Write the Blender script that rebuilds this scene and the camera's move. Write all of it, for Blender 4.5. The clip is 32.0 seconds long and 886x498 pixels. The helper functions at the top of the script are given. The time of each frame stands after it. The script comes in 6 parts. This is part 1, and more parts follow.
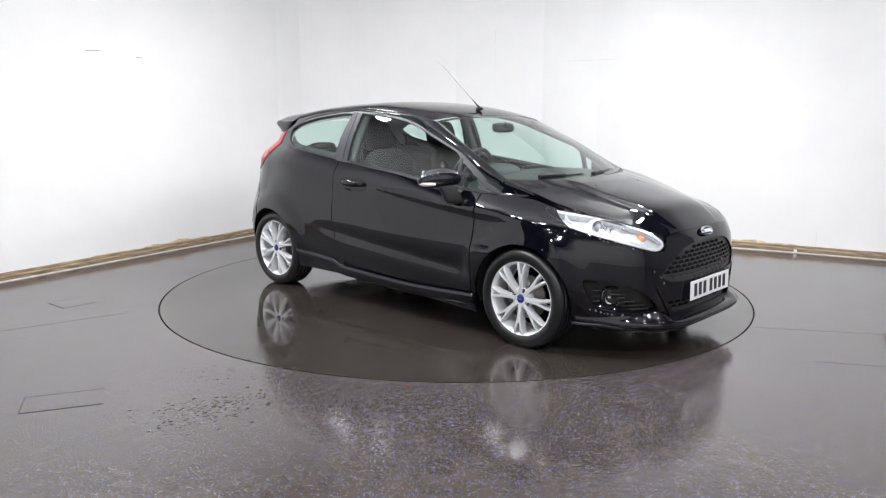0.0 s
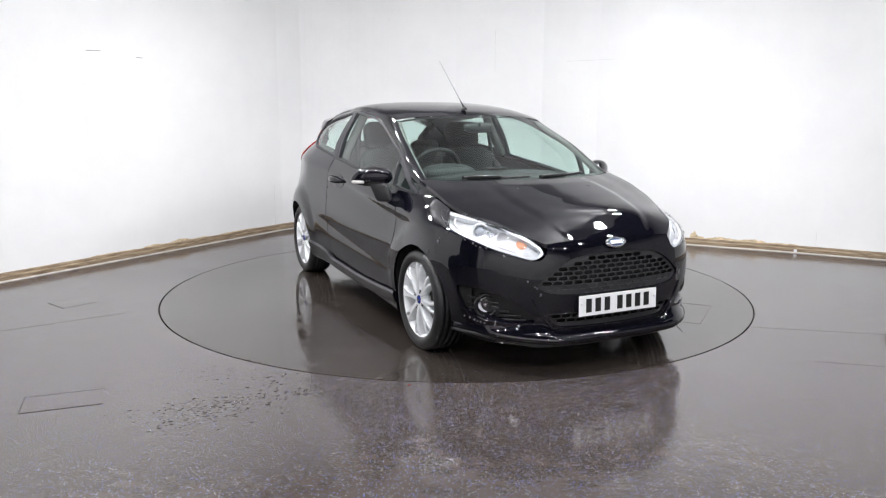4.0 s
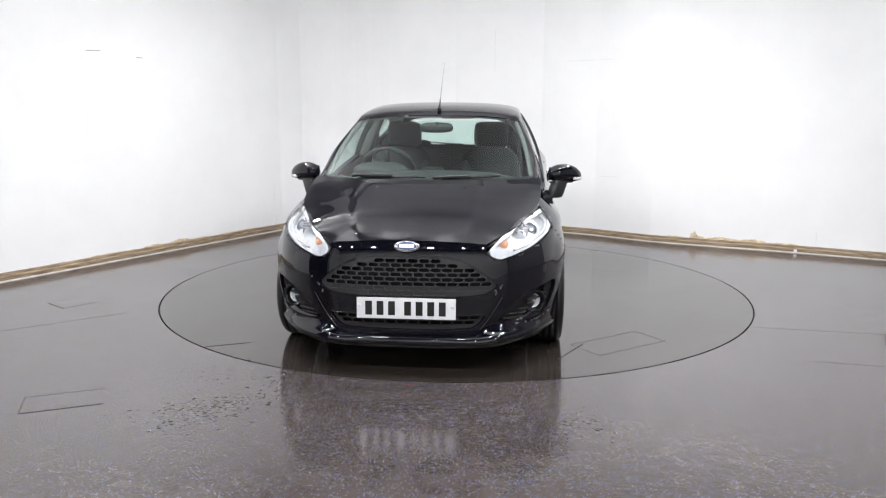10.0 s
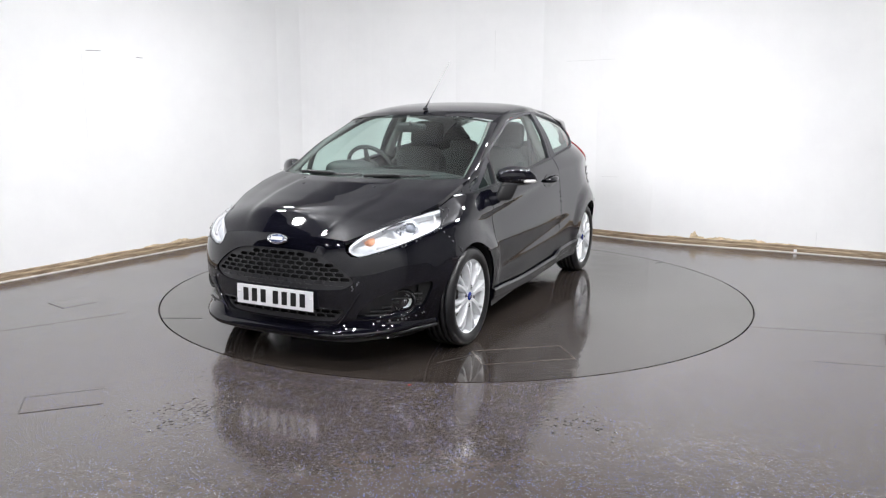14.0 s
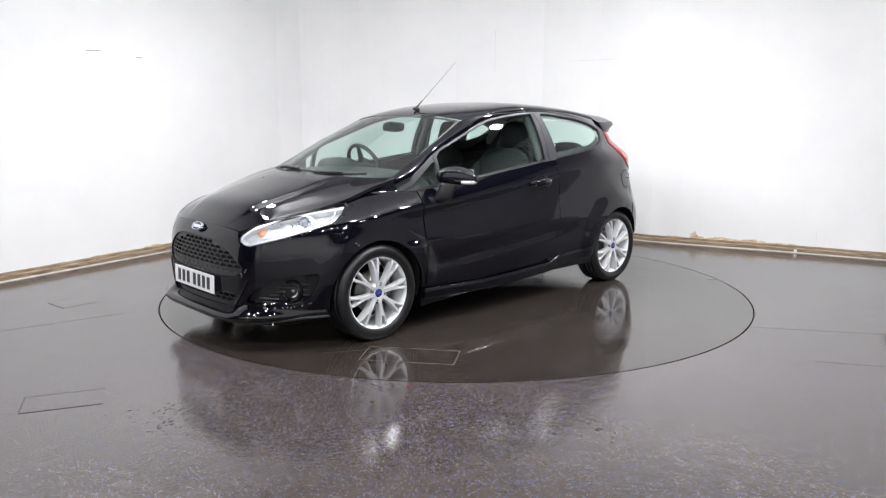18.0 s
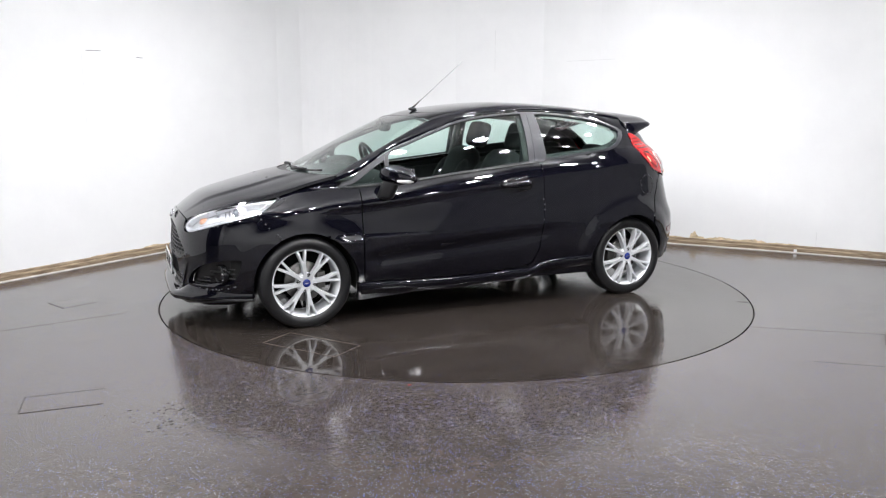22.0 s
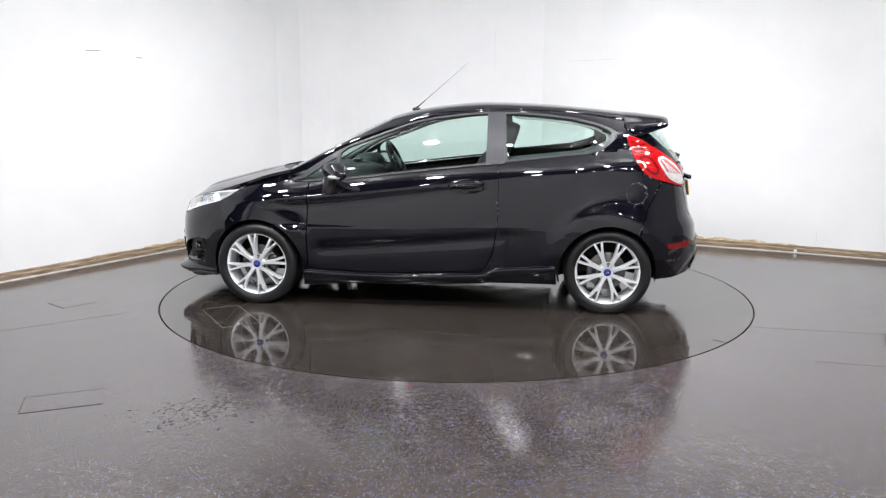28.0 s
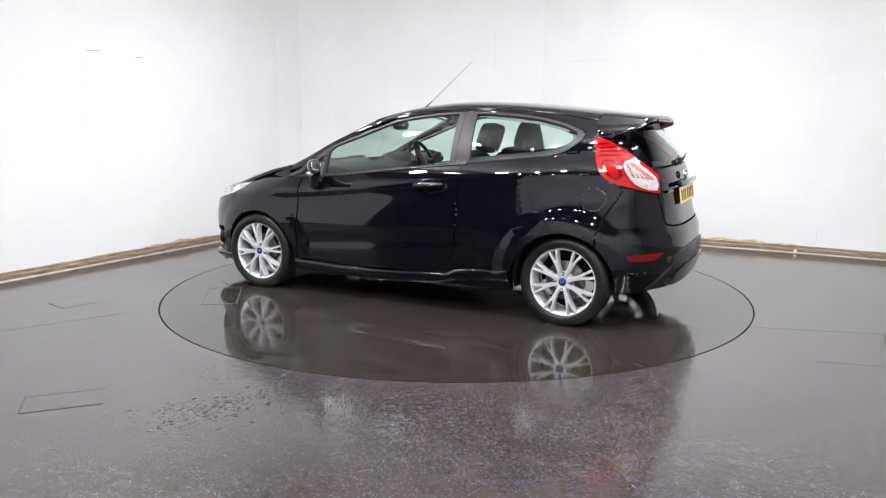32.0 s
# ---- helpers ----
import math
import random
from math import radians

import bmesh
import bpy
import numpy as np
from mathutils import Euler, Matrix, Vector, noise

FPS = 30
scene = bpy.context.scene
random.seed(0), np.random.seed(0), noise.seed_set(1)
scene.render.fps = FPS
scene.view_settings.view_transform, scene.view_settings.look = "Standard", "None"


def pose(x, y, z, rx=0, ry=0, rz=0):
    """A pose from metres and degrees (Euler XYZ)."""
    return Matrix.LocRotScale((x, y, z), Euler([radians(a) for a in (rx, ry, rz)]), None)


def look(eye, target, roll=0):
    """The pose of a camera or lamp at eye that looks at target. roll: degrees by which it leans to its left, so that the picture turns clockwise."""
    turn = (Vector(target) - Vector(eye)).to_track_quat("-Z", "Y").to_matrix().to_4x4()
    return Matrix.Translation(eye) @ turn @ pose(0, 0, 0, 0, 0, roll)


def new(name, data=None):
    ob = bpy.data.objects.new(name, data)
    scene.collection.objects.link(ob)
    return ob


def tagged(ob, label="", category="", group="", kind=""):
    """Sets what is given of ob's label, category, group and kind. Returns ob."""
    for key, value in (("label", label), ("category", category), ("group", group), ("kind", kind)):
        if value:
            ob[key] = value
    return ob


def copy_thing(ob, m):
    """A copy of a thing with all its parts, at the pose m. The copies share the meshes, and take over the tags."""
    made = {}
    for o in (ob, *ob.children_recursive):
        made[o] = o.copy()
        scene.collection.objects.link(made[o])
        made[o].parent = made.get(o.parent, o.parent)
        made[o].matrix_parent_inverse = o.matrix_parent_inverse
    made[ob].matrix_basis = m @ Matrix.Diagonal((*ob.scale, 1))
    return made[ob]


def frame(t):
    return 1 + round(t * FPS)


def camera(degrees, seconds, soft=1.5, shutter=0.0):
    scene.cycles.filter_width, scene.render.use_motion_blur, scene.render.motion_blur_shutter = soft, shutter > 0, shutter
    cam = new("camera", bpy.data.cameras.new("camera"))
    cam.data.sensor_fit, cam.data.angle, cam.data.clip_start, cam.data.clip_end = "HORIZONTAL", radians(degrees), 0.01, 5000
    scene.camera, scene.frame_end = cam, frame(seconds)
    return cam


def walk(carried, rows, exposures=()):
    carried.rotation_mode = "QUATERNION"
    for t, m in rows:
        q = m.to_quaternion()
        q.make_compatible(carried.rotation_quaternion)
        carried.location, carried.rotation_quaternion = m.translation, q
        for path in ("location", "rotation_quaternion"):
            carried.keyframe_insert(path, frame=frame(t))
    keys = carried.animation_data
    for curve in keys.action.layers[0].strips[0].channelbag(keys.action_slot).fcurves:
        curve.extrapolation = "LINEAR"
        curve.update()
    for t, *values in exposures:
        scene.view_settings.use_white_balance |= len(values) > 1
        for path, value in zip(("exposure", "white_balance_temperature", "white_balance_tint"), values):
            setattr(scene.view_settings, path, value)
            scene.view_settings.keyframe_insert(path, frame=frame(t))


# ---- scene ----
# ---- camera: it stands still on its tripod ----
cam = camera(59.99, 32.0, 1.2)
EYE = Vector((-0.0009, -6.0072, 1.369))
cam_pose = look(EYE, EYE + Vector((-0.01553, 0.98456, -0.17438)), 0.152)
walk(cam, [(0, cam_pose), (32, cam_pose)], [(0, 0.0), (32, 0.0)])


TURN = ((0, -42.1), (3, -57.85), (6, -73.3), (9, -89.0), (13, -109.95), (17, -130.65), (20, -146.05), (23, -161.3), (25, -171.2), (29, -191.15), (32, -206.3))


# ---- light: a closed white studio, round lights out of view, some of them added fill ----
world = bpy.data.worlds.new("studio_world")
world.use_nodes = True
world.node_tree.nodes["Background"].inputs[0].default_value = (0.8, 0.85, 1.0, 1)
world.node_tree.nodes["Background"].inputs[1].default_value = 0.02
scene.world = world
LAMP_STRENGTH, WASH_STRENGTH, ROW_STRENGTH = 310.0, 513.0, 702.0
CEILING = 4.2
# The canopy is an added disc out of view that screens and bounces light.
CANOPY_Z, CANOPY_R, LAMP_RING = 3.15, 2.62, 2.40
# ---- materials ----
def shader(name):
    m = bpy.data.materials.new(name)
    m.use_nodes = True
    return m, m.node_tree.nodes, m.node_tree.links, m.node_tree.nodes["Principled BSDF"]


def noise_tex(nodes, links, scale, detail=4.0, rough=0.6, coords="Object"):
    co = nodes.new("ShaderNodeTexCoord")
    n = nodes.new("ShaderNodeTexNoise")
    n.inputs["Scale"].default_value, n.inputs["Detail"].default_value, n.inputs["Roughness"].default_value = scale, detail, rough
    links.new(co.outputs[coords], n.inputs["Vector"])
    return n


def ramp(nodes, links, value, stops):
    r = nodes.new("ShaderNodeValToRGB")
    while len(r.color_ramp.elements) < len(stops):
        r.color_ramp.elements.new(0.5)
    for e, (at, c) in zip(r.color_ramp.elements, stops):
        e.position, e.color = at, (*c, 1) if len(c) == 3 else c
    links.new(value, r.inputs[0])
    return r


def mixed(nodes, links, factor, a, b):
    """Mix of two colours or colour sockets."""
    m = nodes.new("ShaderNodeMix")
    m.data_type = "RGBA"
    links.new(factor, m.inputs[0])
    for i, c in ((6, a), (7, b)):
        if isinstance(c, tuple):
            m.inputs[i].default_value = (*c, 1)
        else:
            links.new(c, m.inputs[i])
    return m.outputs[2]


def bumped(nodes, links, bsdf, height, strength, distance):
    b = nodes.new("ShaderNodeBump")
    b.inputs["Strength"].default_value, b.inputs["Distance"].default_value = strength, distance
    links.new(height, b.inputs["Height"])
    links.new(b.outputs[0], bsdf.inputs["Normal"])


def plain(name, colour, rough, metal=0.0, spread=0.15, scale=40.0, bump=0.0, rough_spread=0.1):
    """A surface of one colour with fine variation in tone, gloss and relief."""
    m, n, l, b = shader(name)
    tex = noise_tex(n, l, scale)
    lo, hi = tuple(c * (1 - spread) for c in colour), tuple(min(c * (1 + spread), 1) for c in colour)
    l.new(ramp(n, l, tex.outputs[0], ((0.3, lo), (0.7, hi))).outputs[0], b.inputs["Base Color"])
    r = ramp(n, l, tex.outputs[0], ((0.3, (max(rough - rough_spread * rough, 0),) * 3), (0.7, (rough * (1 + rough_spread),) * 3)))
    l.new(r.outputs[0], b.inputs["Roughness"])
    b.inputs["Metallic"].default_value = metal
    if bump:
        bumped(n, l, b, tex.outputs[0], bump, 0.002)
    return m


def paint_material(name, colour):
    m, n, l, b = shader(name)
    flake = noise_tex(n, l, 900.0, 1.0)
    l.new(ramp(n, l, flake.outputs[0], ((0.45, colour), (0.75, tuple(c * 2.2 for c in colour)))).outputs[0], b.inputs["Base Color"])
    haze = noise_tex(n, l, 5.0, 5.0)
    l.new(ramp(n, l, haze.outputs[0], ((0.35, (0.025,) * 3), (0.75, (0.06,) * 3))).outputs[0], b.inputs["Roughness"])
    b.inputs["IOR"].default_value = 1.57
    return m


def pane_material(name, tint, gloss=1.0):
    """A clear tinted pane: what is behind shows through, the gloss grows towards grazing."""
    m, n, l, b = shader(name)
    n.remove(b)
    clear, shine, mix = n.new("ShaderNodeBsdfTransparent"), n.new("ShaderNodeBsdfGlossy"), n.new("ShaderNodeMixShader")
    clear.inputs[0].default_value = (*tint, 1)
    shine.inputs["Roughness"].default_value = 0.01
    shine.inputs["Color"].default_value = (gloss, gloss, gloss, 1)
    facing, power, scale = n.new("ShaderNodeLayerWeight"), n.new("ShaderNodeMath"), n.new("ShaderNodeMath")
    facing.inputs[0].default_value = 0.5
    power.operation, power.inputs[1].default_value = "POWER", 5.0
    scale.operation, scale.inputs[1].default_value, scale.inputs[2].default_value = "MULTIPLY_ADD", 0.92, 0.065
    l.new(facing.outputs["Facing"], power.inputs[0])
    l.new(power.outputs[0], scale.inputs[0])
    l.new(scale.outputs[0], mix.inputs[0])
    l.new(clear.outputs[0], mix.inputs[1])
    l.new(shine.outputs[0], mix.inputs[2])
    l.new(mix.outputs[0], n["Material Output"].inputs[0])
    return m


def glow_material(name, colour, strength):
    m, n, l, b = shader(name)
    b.inputs["Base Color"].default_value = (*colour, 1)
    b.inputs["Emission Color"].default_value = (*colour, 1)
    b.inputs["Emission Strength"].default_value = strength
    return m


def floor_material(name, lo, hi, flaked, gloss, grain, relief):
    """Dark coated floor, wet in patches, with scattered pale and blue flakes and faint scuffs."""
    m, n, l, b = shader(name)
    co = n.new("ShaderNodeTexCoord")
    big = noise_tex(n, l, 0.9, 5.0, 0.6)
    mid = noise_tex(n, l, 6.0, 6.0, 0.7)
    fine = noise_tex(n, l, 70.0, 3.0)
    base = ramp(n, l, big.outputs[0], ((0.3, lo), (0.7, hi))).outputs[0]
    worn = ramp(n, l, mid.outputs[0], ((0.35, (0.82, 0.80, 0.78)), (0.65, (1.12, 1.10, 1.08)))).outputs[0]
    times = n.new("ShaderNodeMix")
    times.data_type, times.blend_type = "RGBA", "MULTIPLY"
    times.inputs[0].default_value = 1.0
    l.new(base, times.inputs[6])
    l.new(worn, times.inputs[7])
    flakes = n.new("ShaderNodeTexVoronoi")
    flakes.inputs["Scale"].default_value = grain
    l.new(co.outputs["Object"], flakes.inputs["Vector"])
    spot = ramp(n, l, flakes.outputs["Distance"], ((0.15, (1, 1, 1)), (0.26, (0, 0, 0)))).outputs[0]
    some = n.new("ShaderNodeSeparateColor")
    l.new(flakes.outputs["Color"], some.inputs[0])
    pick = ramp(n, l, some.outputs[0], ((1 - flaked, (0, 0, 0)), (1.03 - flaked, (1, 1, 1)))).outputs[0]
    both = n.new("ShaderNodeMath")
    both.operation = "MULTIPLY"
    l.new(spot, both.inputs[0])
    l.new(pick, both.inputs[1])
    tone = ramp(n, l, some.outputs[1], ((0.0, (0.07, 0.11, 0.50)), (0.5, (0.15, 0.22, 0.62)), (0.75, (0.36, 0.42, 0.62)), (1.0, (0.66, 0.68, 0.70)))).outputs[0]
    l.new(mixed(n, l, both.outputs[0], times.outputs[2], tone), b.inputs["Base Color"])
    sheen = n.new("ShaderNodeMath")
    sheen.operation = "MULTIPLY_ADD"
    l.new(mid.outputs[0], sheen.inputs[0])
    sheen.inputs[1].default_value = 0.5
    l.new(big.outputs[0], sheen.inputs[2])
    l.new(ramp(n, l, sheen.outputs[0], ((0.66, (gloss[0],) * 3), (0.84, (gloss[1],) * 3))).outputs[0], b.inputs["Roughness"])
    wave = noise_tex(n, l, 14.0, 2.0, 0.5)
    add = n.new("ShaderNodeMath")
    add.operation = "MULTIPLY_ADD"
    l.new(fine.outputs[0], add.inputs[0])
    add.inputs[1].default_value = gloss[2]
    l.new(wave.outputs[0], add.inputs[2])
    proud = n.new("ShaderNodeMath")
    proud.operation = "MULTIPLY_ADD"
    l.new(both.outputs[0], proud.inputs[0])
    proud.inputs[1].default_value = 0.12
    l.new(add.outputs[0], proud.inputs[2])
    bumped(n, l, b, proud.outputs[0], relief, 0.006)
    b.inputs["IOR"].default_value = 1.62
    return m


def wall_material(name):
    """White emulsion over board, brushed, with faint smears; scuffed brown close to the floor."""
    m, n, l, b = shader(name)
    tex = noise_tex(n, l, 1.1, 6.0, 0.65)
    grain = noise_tex(n, l, 60.0, 3.0)
    l.new(ramp(n, l, tex.outputs[0], ((0.3, (0.80, 0.80, 0.805)), (0.7, (0.86, 0.86, 0.86)))).outputs[0], b.inputs["Base Color"])
    b.inputs["Roughness"].default_value = 0.55
    bumped(n, l, b, grain.outputs[0], 0.08, 0.002)
    return m


def wood_material(name, lo, hi):
    m, n, l, b = shader(name)
    co = n.new("ShaderNodeTexCoord")
    mp = n.new("ShaderNodeMapping")
    mp.inputs["Scale"].default_value = (3.0, 3.0, 30.0)
    l.new(co.outputs["Object"], mp.inputs[0])
    t = n.new("ShaderNodeTexNoise")
    t.inputs["Scale"].default_value, t.inputs["Detail"].default_value = 2.5, 7.0
    l.new(mp.outputs[0], t.inputs["Vector"])
    l.new(ramp(n, l, t.outputs[0], ((0.3, lo), (0.7, hi))).outputs[0], b.inputs["Base Color"])
    b.inputs["Roughness"].default_value = 0.6
    bumped(n, l, b, t.outputs[0], 0.3, 0.003)
    return m


BLACK_PAINT = paint_material("black_paint", (0.0020, 0.0020, 0.0040))
SATIN_BLACK = plain("satin_black_plastic", (0.012, 0.012, 0.013), 0.35, scale=150)
GLOSS_BLACK = plain("gloss_black_plastic", (0.006, 0.006, 0.007), 0.08)
GREY_TRIM = plain("grey_pillar_foil", (0.030, 0.030, 0.036), 0.45, scale=200)
RUBBER = plain("tyre_rubber", (0.007, 0.007, 0.008), 0.33, scale=120, bump=0.2)
SHELL = plain("dark_inner_shell", (0.006, 0.006, 0.006), 0.9)
GLASS = pane_material("green_tinted_glass", (0.80, 0.92, 0.88))
LENS = pane_material("clear_lens", (0.97, 0.98, 1.0))
SILVER = plain("silver_wheel_lacquer", (0.66, 0.67, 0.69), 0.38, 0.35, 0.04, 60)
SILVER_EDGE = plain("machined_rim_edge", (0.76, 0.77, 0.79), 0.36, 0.12, 0.03, 60)
STEEL = plain("brake_steel", (0.15, 0.145, 0.14), 0.4, 1.0, 0.2, 30)
CHROME = plain("chrome", (0.85, 0.86, 0.88), 0.07, 1.0, 0.03)
REFLECTOR = plain("lamp_reflector", (0.88, 0.89, 0.91), 0.18, 0.15, 0.03)
AMBER = plain("amber_bulb_cap", (0.80, 0.40, 0.24), 0.2)
RED_LENS = plain("red_lamp_lens", (0.36, 0.006, 0.008), 0.06)
DEEP_RED = plain("deep_red_lens", (0.15, 0.003, 0.004), 0.07)
# Clear water given a grey base: part of its lamp glint is painted.
GLINT_BEAD = plain("water_bead", (0.10, 0.10, 0.11), 0.03)
PALE_LENS = plain("pale_lamp_lens", (0.52, 0.50, 0.50), 0.1)
PINK_LENS = plain("pink_lamp_lens", (0.40, 0.13, 0.13), 0.12)
BADGE_FACE = plain("badge_face", (0.10, 0.13, 0.24), 0.25, 0.5)
GRILLE_BLACK = plain("grille_black", (0.030, 0.030, 0.033), 0.34, scale=150)
LAMP_CUP = plain("lamp_inner", (0.60, 0.61, 0.62), 0.34, 0.2, 0.14, 30)
LAMP_BEZEL = plain("lamp_bezel", (0.72, 0.73, 0.75), 0.3, 0.3, 0.05, 30)
BADGE_BLUE = plain("badge_blue", (0.015, 0.03, 0.20), 0.15)
WHITE_PLATE = plain("white_plate", (0.82, 0.82, 0.84), 0.35, spread=0.03)
YELLOW_PLATE = plain("yellow_plate", (0.80, 0.58, 0.10), 0.35, spread=0.03)
INK = plain("plate_black", (0.008, 0.008, 0.008), 0.4)
CLOTH = plain("charcoal_seat_cloth", (0.020, 0.020, 0.022), 0.85, scale=25)
DASH = plain("dark_dashboard_plastic", (0.022, 0.023, 0.024), 0.6, scale=60)
PILLAR_TRIM = plain("grey_pillar_lining", (0.12, 0.12, 0.118), 0.8, scale=200)
HEADLINER = plain("grey_headlining", (0.24, 0.24, 0.235), 0.9, scale=200)
FLOOR_COAT = floor_material("flaked_floor_coating", (0.054, 0.0440, 0.0390), (0.073, 0.0610, 0.0550), 0.72, (0.055, 0.15, 0.70), 118.0, 0.105)
TABLE_COAT = floor_material("brown_turntable_coating", (0.027, 0.0220, 0.0195), (0.040, 0.0335, 0.0295), 0.07, (0.022, 0.16, 0.22), 105.0, 0.07)
WATER = plain("standing_water", (0.03, 0.027, 0.025), 0.03)
WALL_PAINT = wall_material("white_wall_paint")
# Grey for the unseen side wall, so that the doors mirror less light.
DIMMING_WALL = plain("reflection_dimming_grey", (0.30, 0.30, 0.305), 0.7, scale=3)
CEILING_PAINT = plain("dark_ceiling_paint", (0.03, 0.03, 0.032), 0.8, scale=3)
TRIM_WOOD = wood_material("worn_skirting_wood", (0.14, 0.095, 0.06), (0.40, 0.31, 0.21))
PALE_STRIP = plain("pale_sealant", (0.55, 0.52, 0.48), 0.5, spread=0.25, scale=12)
FLAKED = plain("flaked_plaster", (0.62, 0.50, 0.34), 0.85, spread=0.4, scale=25)
CRACK = plain("dark_joint", (0.012, 0.011, 0.010), 0.6)
CANOPY_PAINT = plain("added_canopy_white", (0.80, 0.80, 0.81), 0.7, spread=0.05, scale=4)
SCRATCH = plain("grey_scratch", (0.30, 0.30, 0.31), 0.7)
FAINT = plain("faint_joint", (0.74, 0.74, 0.74), 0.6, spread=0.1, scale=20)
WORN_JOINT = plain("worn_dark_joint", (0.024, 0.021, 0.019), 0.3, spread=0.6, scale=9)
PALE_JOINT = plain("worn_pale_joint", (0.13, 0.105, 0.09), 0.4, spread=0.6, scale=9)
AERIAL_GREY = plain("aerial_grey", (0.30, 0.30, 0.31), 0.4)
WORN = plain("worn_coating_line", (0.060, 0.051, 0.046), 0.13, spread=0.4, scale=6)
PALE_PLASTIC = plain("pale_pinkish_plastic", (0.42, 0.34, 0.34), 0.4)
LAMP_GLOW = glow_material("lamp_glow", (0.975, 0.98, 1.0), LAMP_STRENGTH)
# Side and row lamps are unseen fill, added to brighten walls and floor.
WASH_FILL_GLOW = glow_material("wall_fill_glow", (0.975, 0.98, 1.0), WASH_STRENGTH)
ROW_FILL_GLOW = glow_material("row_fill_glow", (0.975, 0.98, 1.0), ROW_STRENGTH)
# ---- the car's outer shape: x forward, y to its left, z up, from the ground below the middle of the wheelbase ----
def curve(*knots):
    """A smooth curve through (u, value) knots, as a function of u."""
    us = np.array([k[0] for k in knots], float)
    vs = np.array([k[1] for k in knots], float)
    if us[0] > us[-1]:
        us, vs = us[::-1], vs[::-1]
    d = np.diff(vs) / np.diff(us)
    m = np.empty(len(us))
    m[0], m[-1] = d[0], d[-1]
    same = d[1:] * d[:-1] > 0
    m[1:-1] = np.where(same, 2 * d[1:] * d[:-1] / np.where(same, d[1:] + d[:-1], 1), 0)

    def value(u):
        u = np.clip(np.asarray(u, float), us[0], us[-1])
        i = np.clip(np.searchsorted(us, u) - 1, 0, len(us) - 2)
        h = us[i + 1] - us[i]
        t = (u - us[i]) / h
        return ((1 + 2 * t) * (1 - t) ** 2 * vs[i] + t * (1 - t) ** 2 * h * m[i]
                + t * t * (3 - 2 * t) * vs[i + 1] + t * t * (t - 1) * h * m[i + 1])
    return value


FRONT, REAR = 0.9, -0.9          # where the corners begin to round
ROUND_F, ROUND_R = 0.667, 0.61   # how square they are
nose_x = curve((0.10, 1.965), (0.22, 1.995), (0.34, 2.005), (0.45, 2.01), (0.58, 2.0), (0.66, 1.98), (0.72, 1.945), (0.80, 1.86), (0.90, 1.70), (1.0, 1.5))
tail_x = curve((0.15, -1.845), (0.30, -1.885), (0.43, -1.92), (0.58, -1.91), (0.68, -1.867), (0.80, -1.845), (0.95, -1.815), (1.05, -1.78), (1.20, -1.69), (1.32, -1.60), (1.45, -1.5))
widest = curve((1.9, 0.888), (1.5, 0.876), (1.25, 0.870), (0.7, 0.848), (0.1, 0.845), (-0.5, 0.848), (-1.25, 0.866), (-1.9, 0.862))
belt_z = curve((2.0, 0.78), (1.5, 0.835), (1.2, 0.885), (1.0, 0.885), (0.65, 0.905), (0.04, 0.972), (-0.55, 1.037), (-1.12, 1.10), (-1.5, 1.14), (-1.9, 1.16))
belt_y = curve((2.0, 0.70), (1.5, 0.70), (1.2, 0.71), (1.0, 0.728), (0.65, 0.752), (0.04, 0.758), (-0.55, 0.755), (-0.95, 0.745), (-1.12, 0.722), (-1.3, 0.678), (-1.5, 0.645), (-1.9, 0.60))
lean = curve((1.0, 0.0), (-0.3, 0.0), (-0.6, 0.45), (-1.0, 1.7), (-1.3, 2.2), (-1.9, 2.2))
crease_z = curve((2.0, 0.70), (1.4, 0.735), (1.0, 0.768), (0.60, 0.797), (0.02, 0.858), (-0.38, 0.90), (-0.62, 0.935), (-0.98, 0.968), (-1.45, 0.99), (-1.9, 1.0))
swage_z = curve((0.9, 0.318), (0.41, 0.353), (0.02, 0.384), (-0.38, 0.421), (-0.7, 0.46))


def half_width(x, z):
    """The side's half width at (x, z), its creases rounded off, with the corners not yet rounded."""
    x, z = np.asarray(x, float), np.asarray(z, float)
    soft = 0.011 * np.clip((belt_z(x) - 0.004 - z) / 0.02, 0, 1)
    return sum(k * sharp_width(x, z + d * soft) for d, k in ((-1.6, 0.12), (-0.8, 0.22), (0, 0.32), (0.8, 0.22), (1.6, 0.12)))


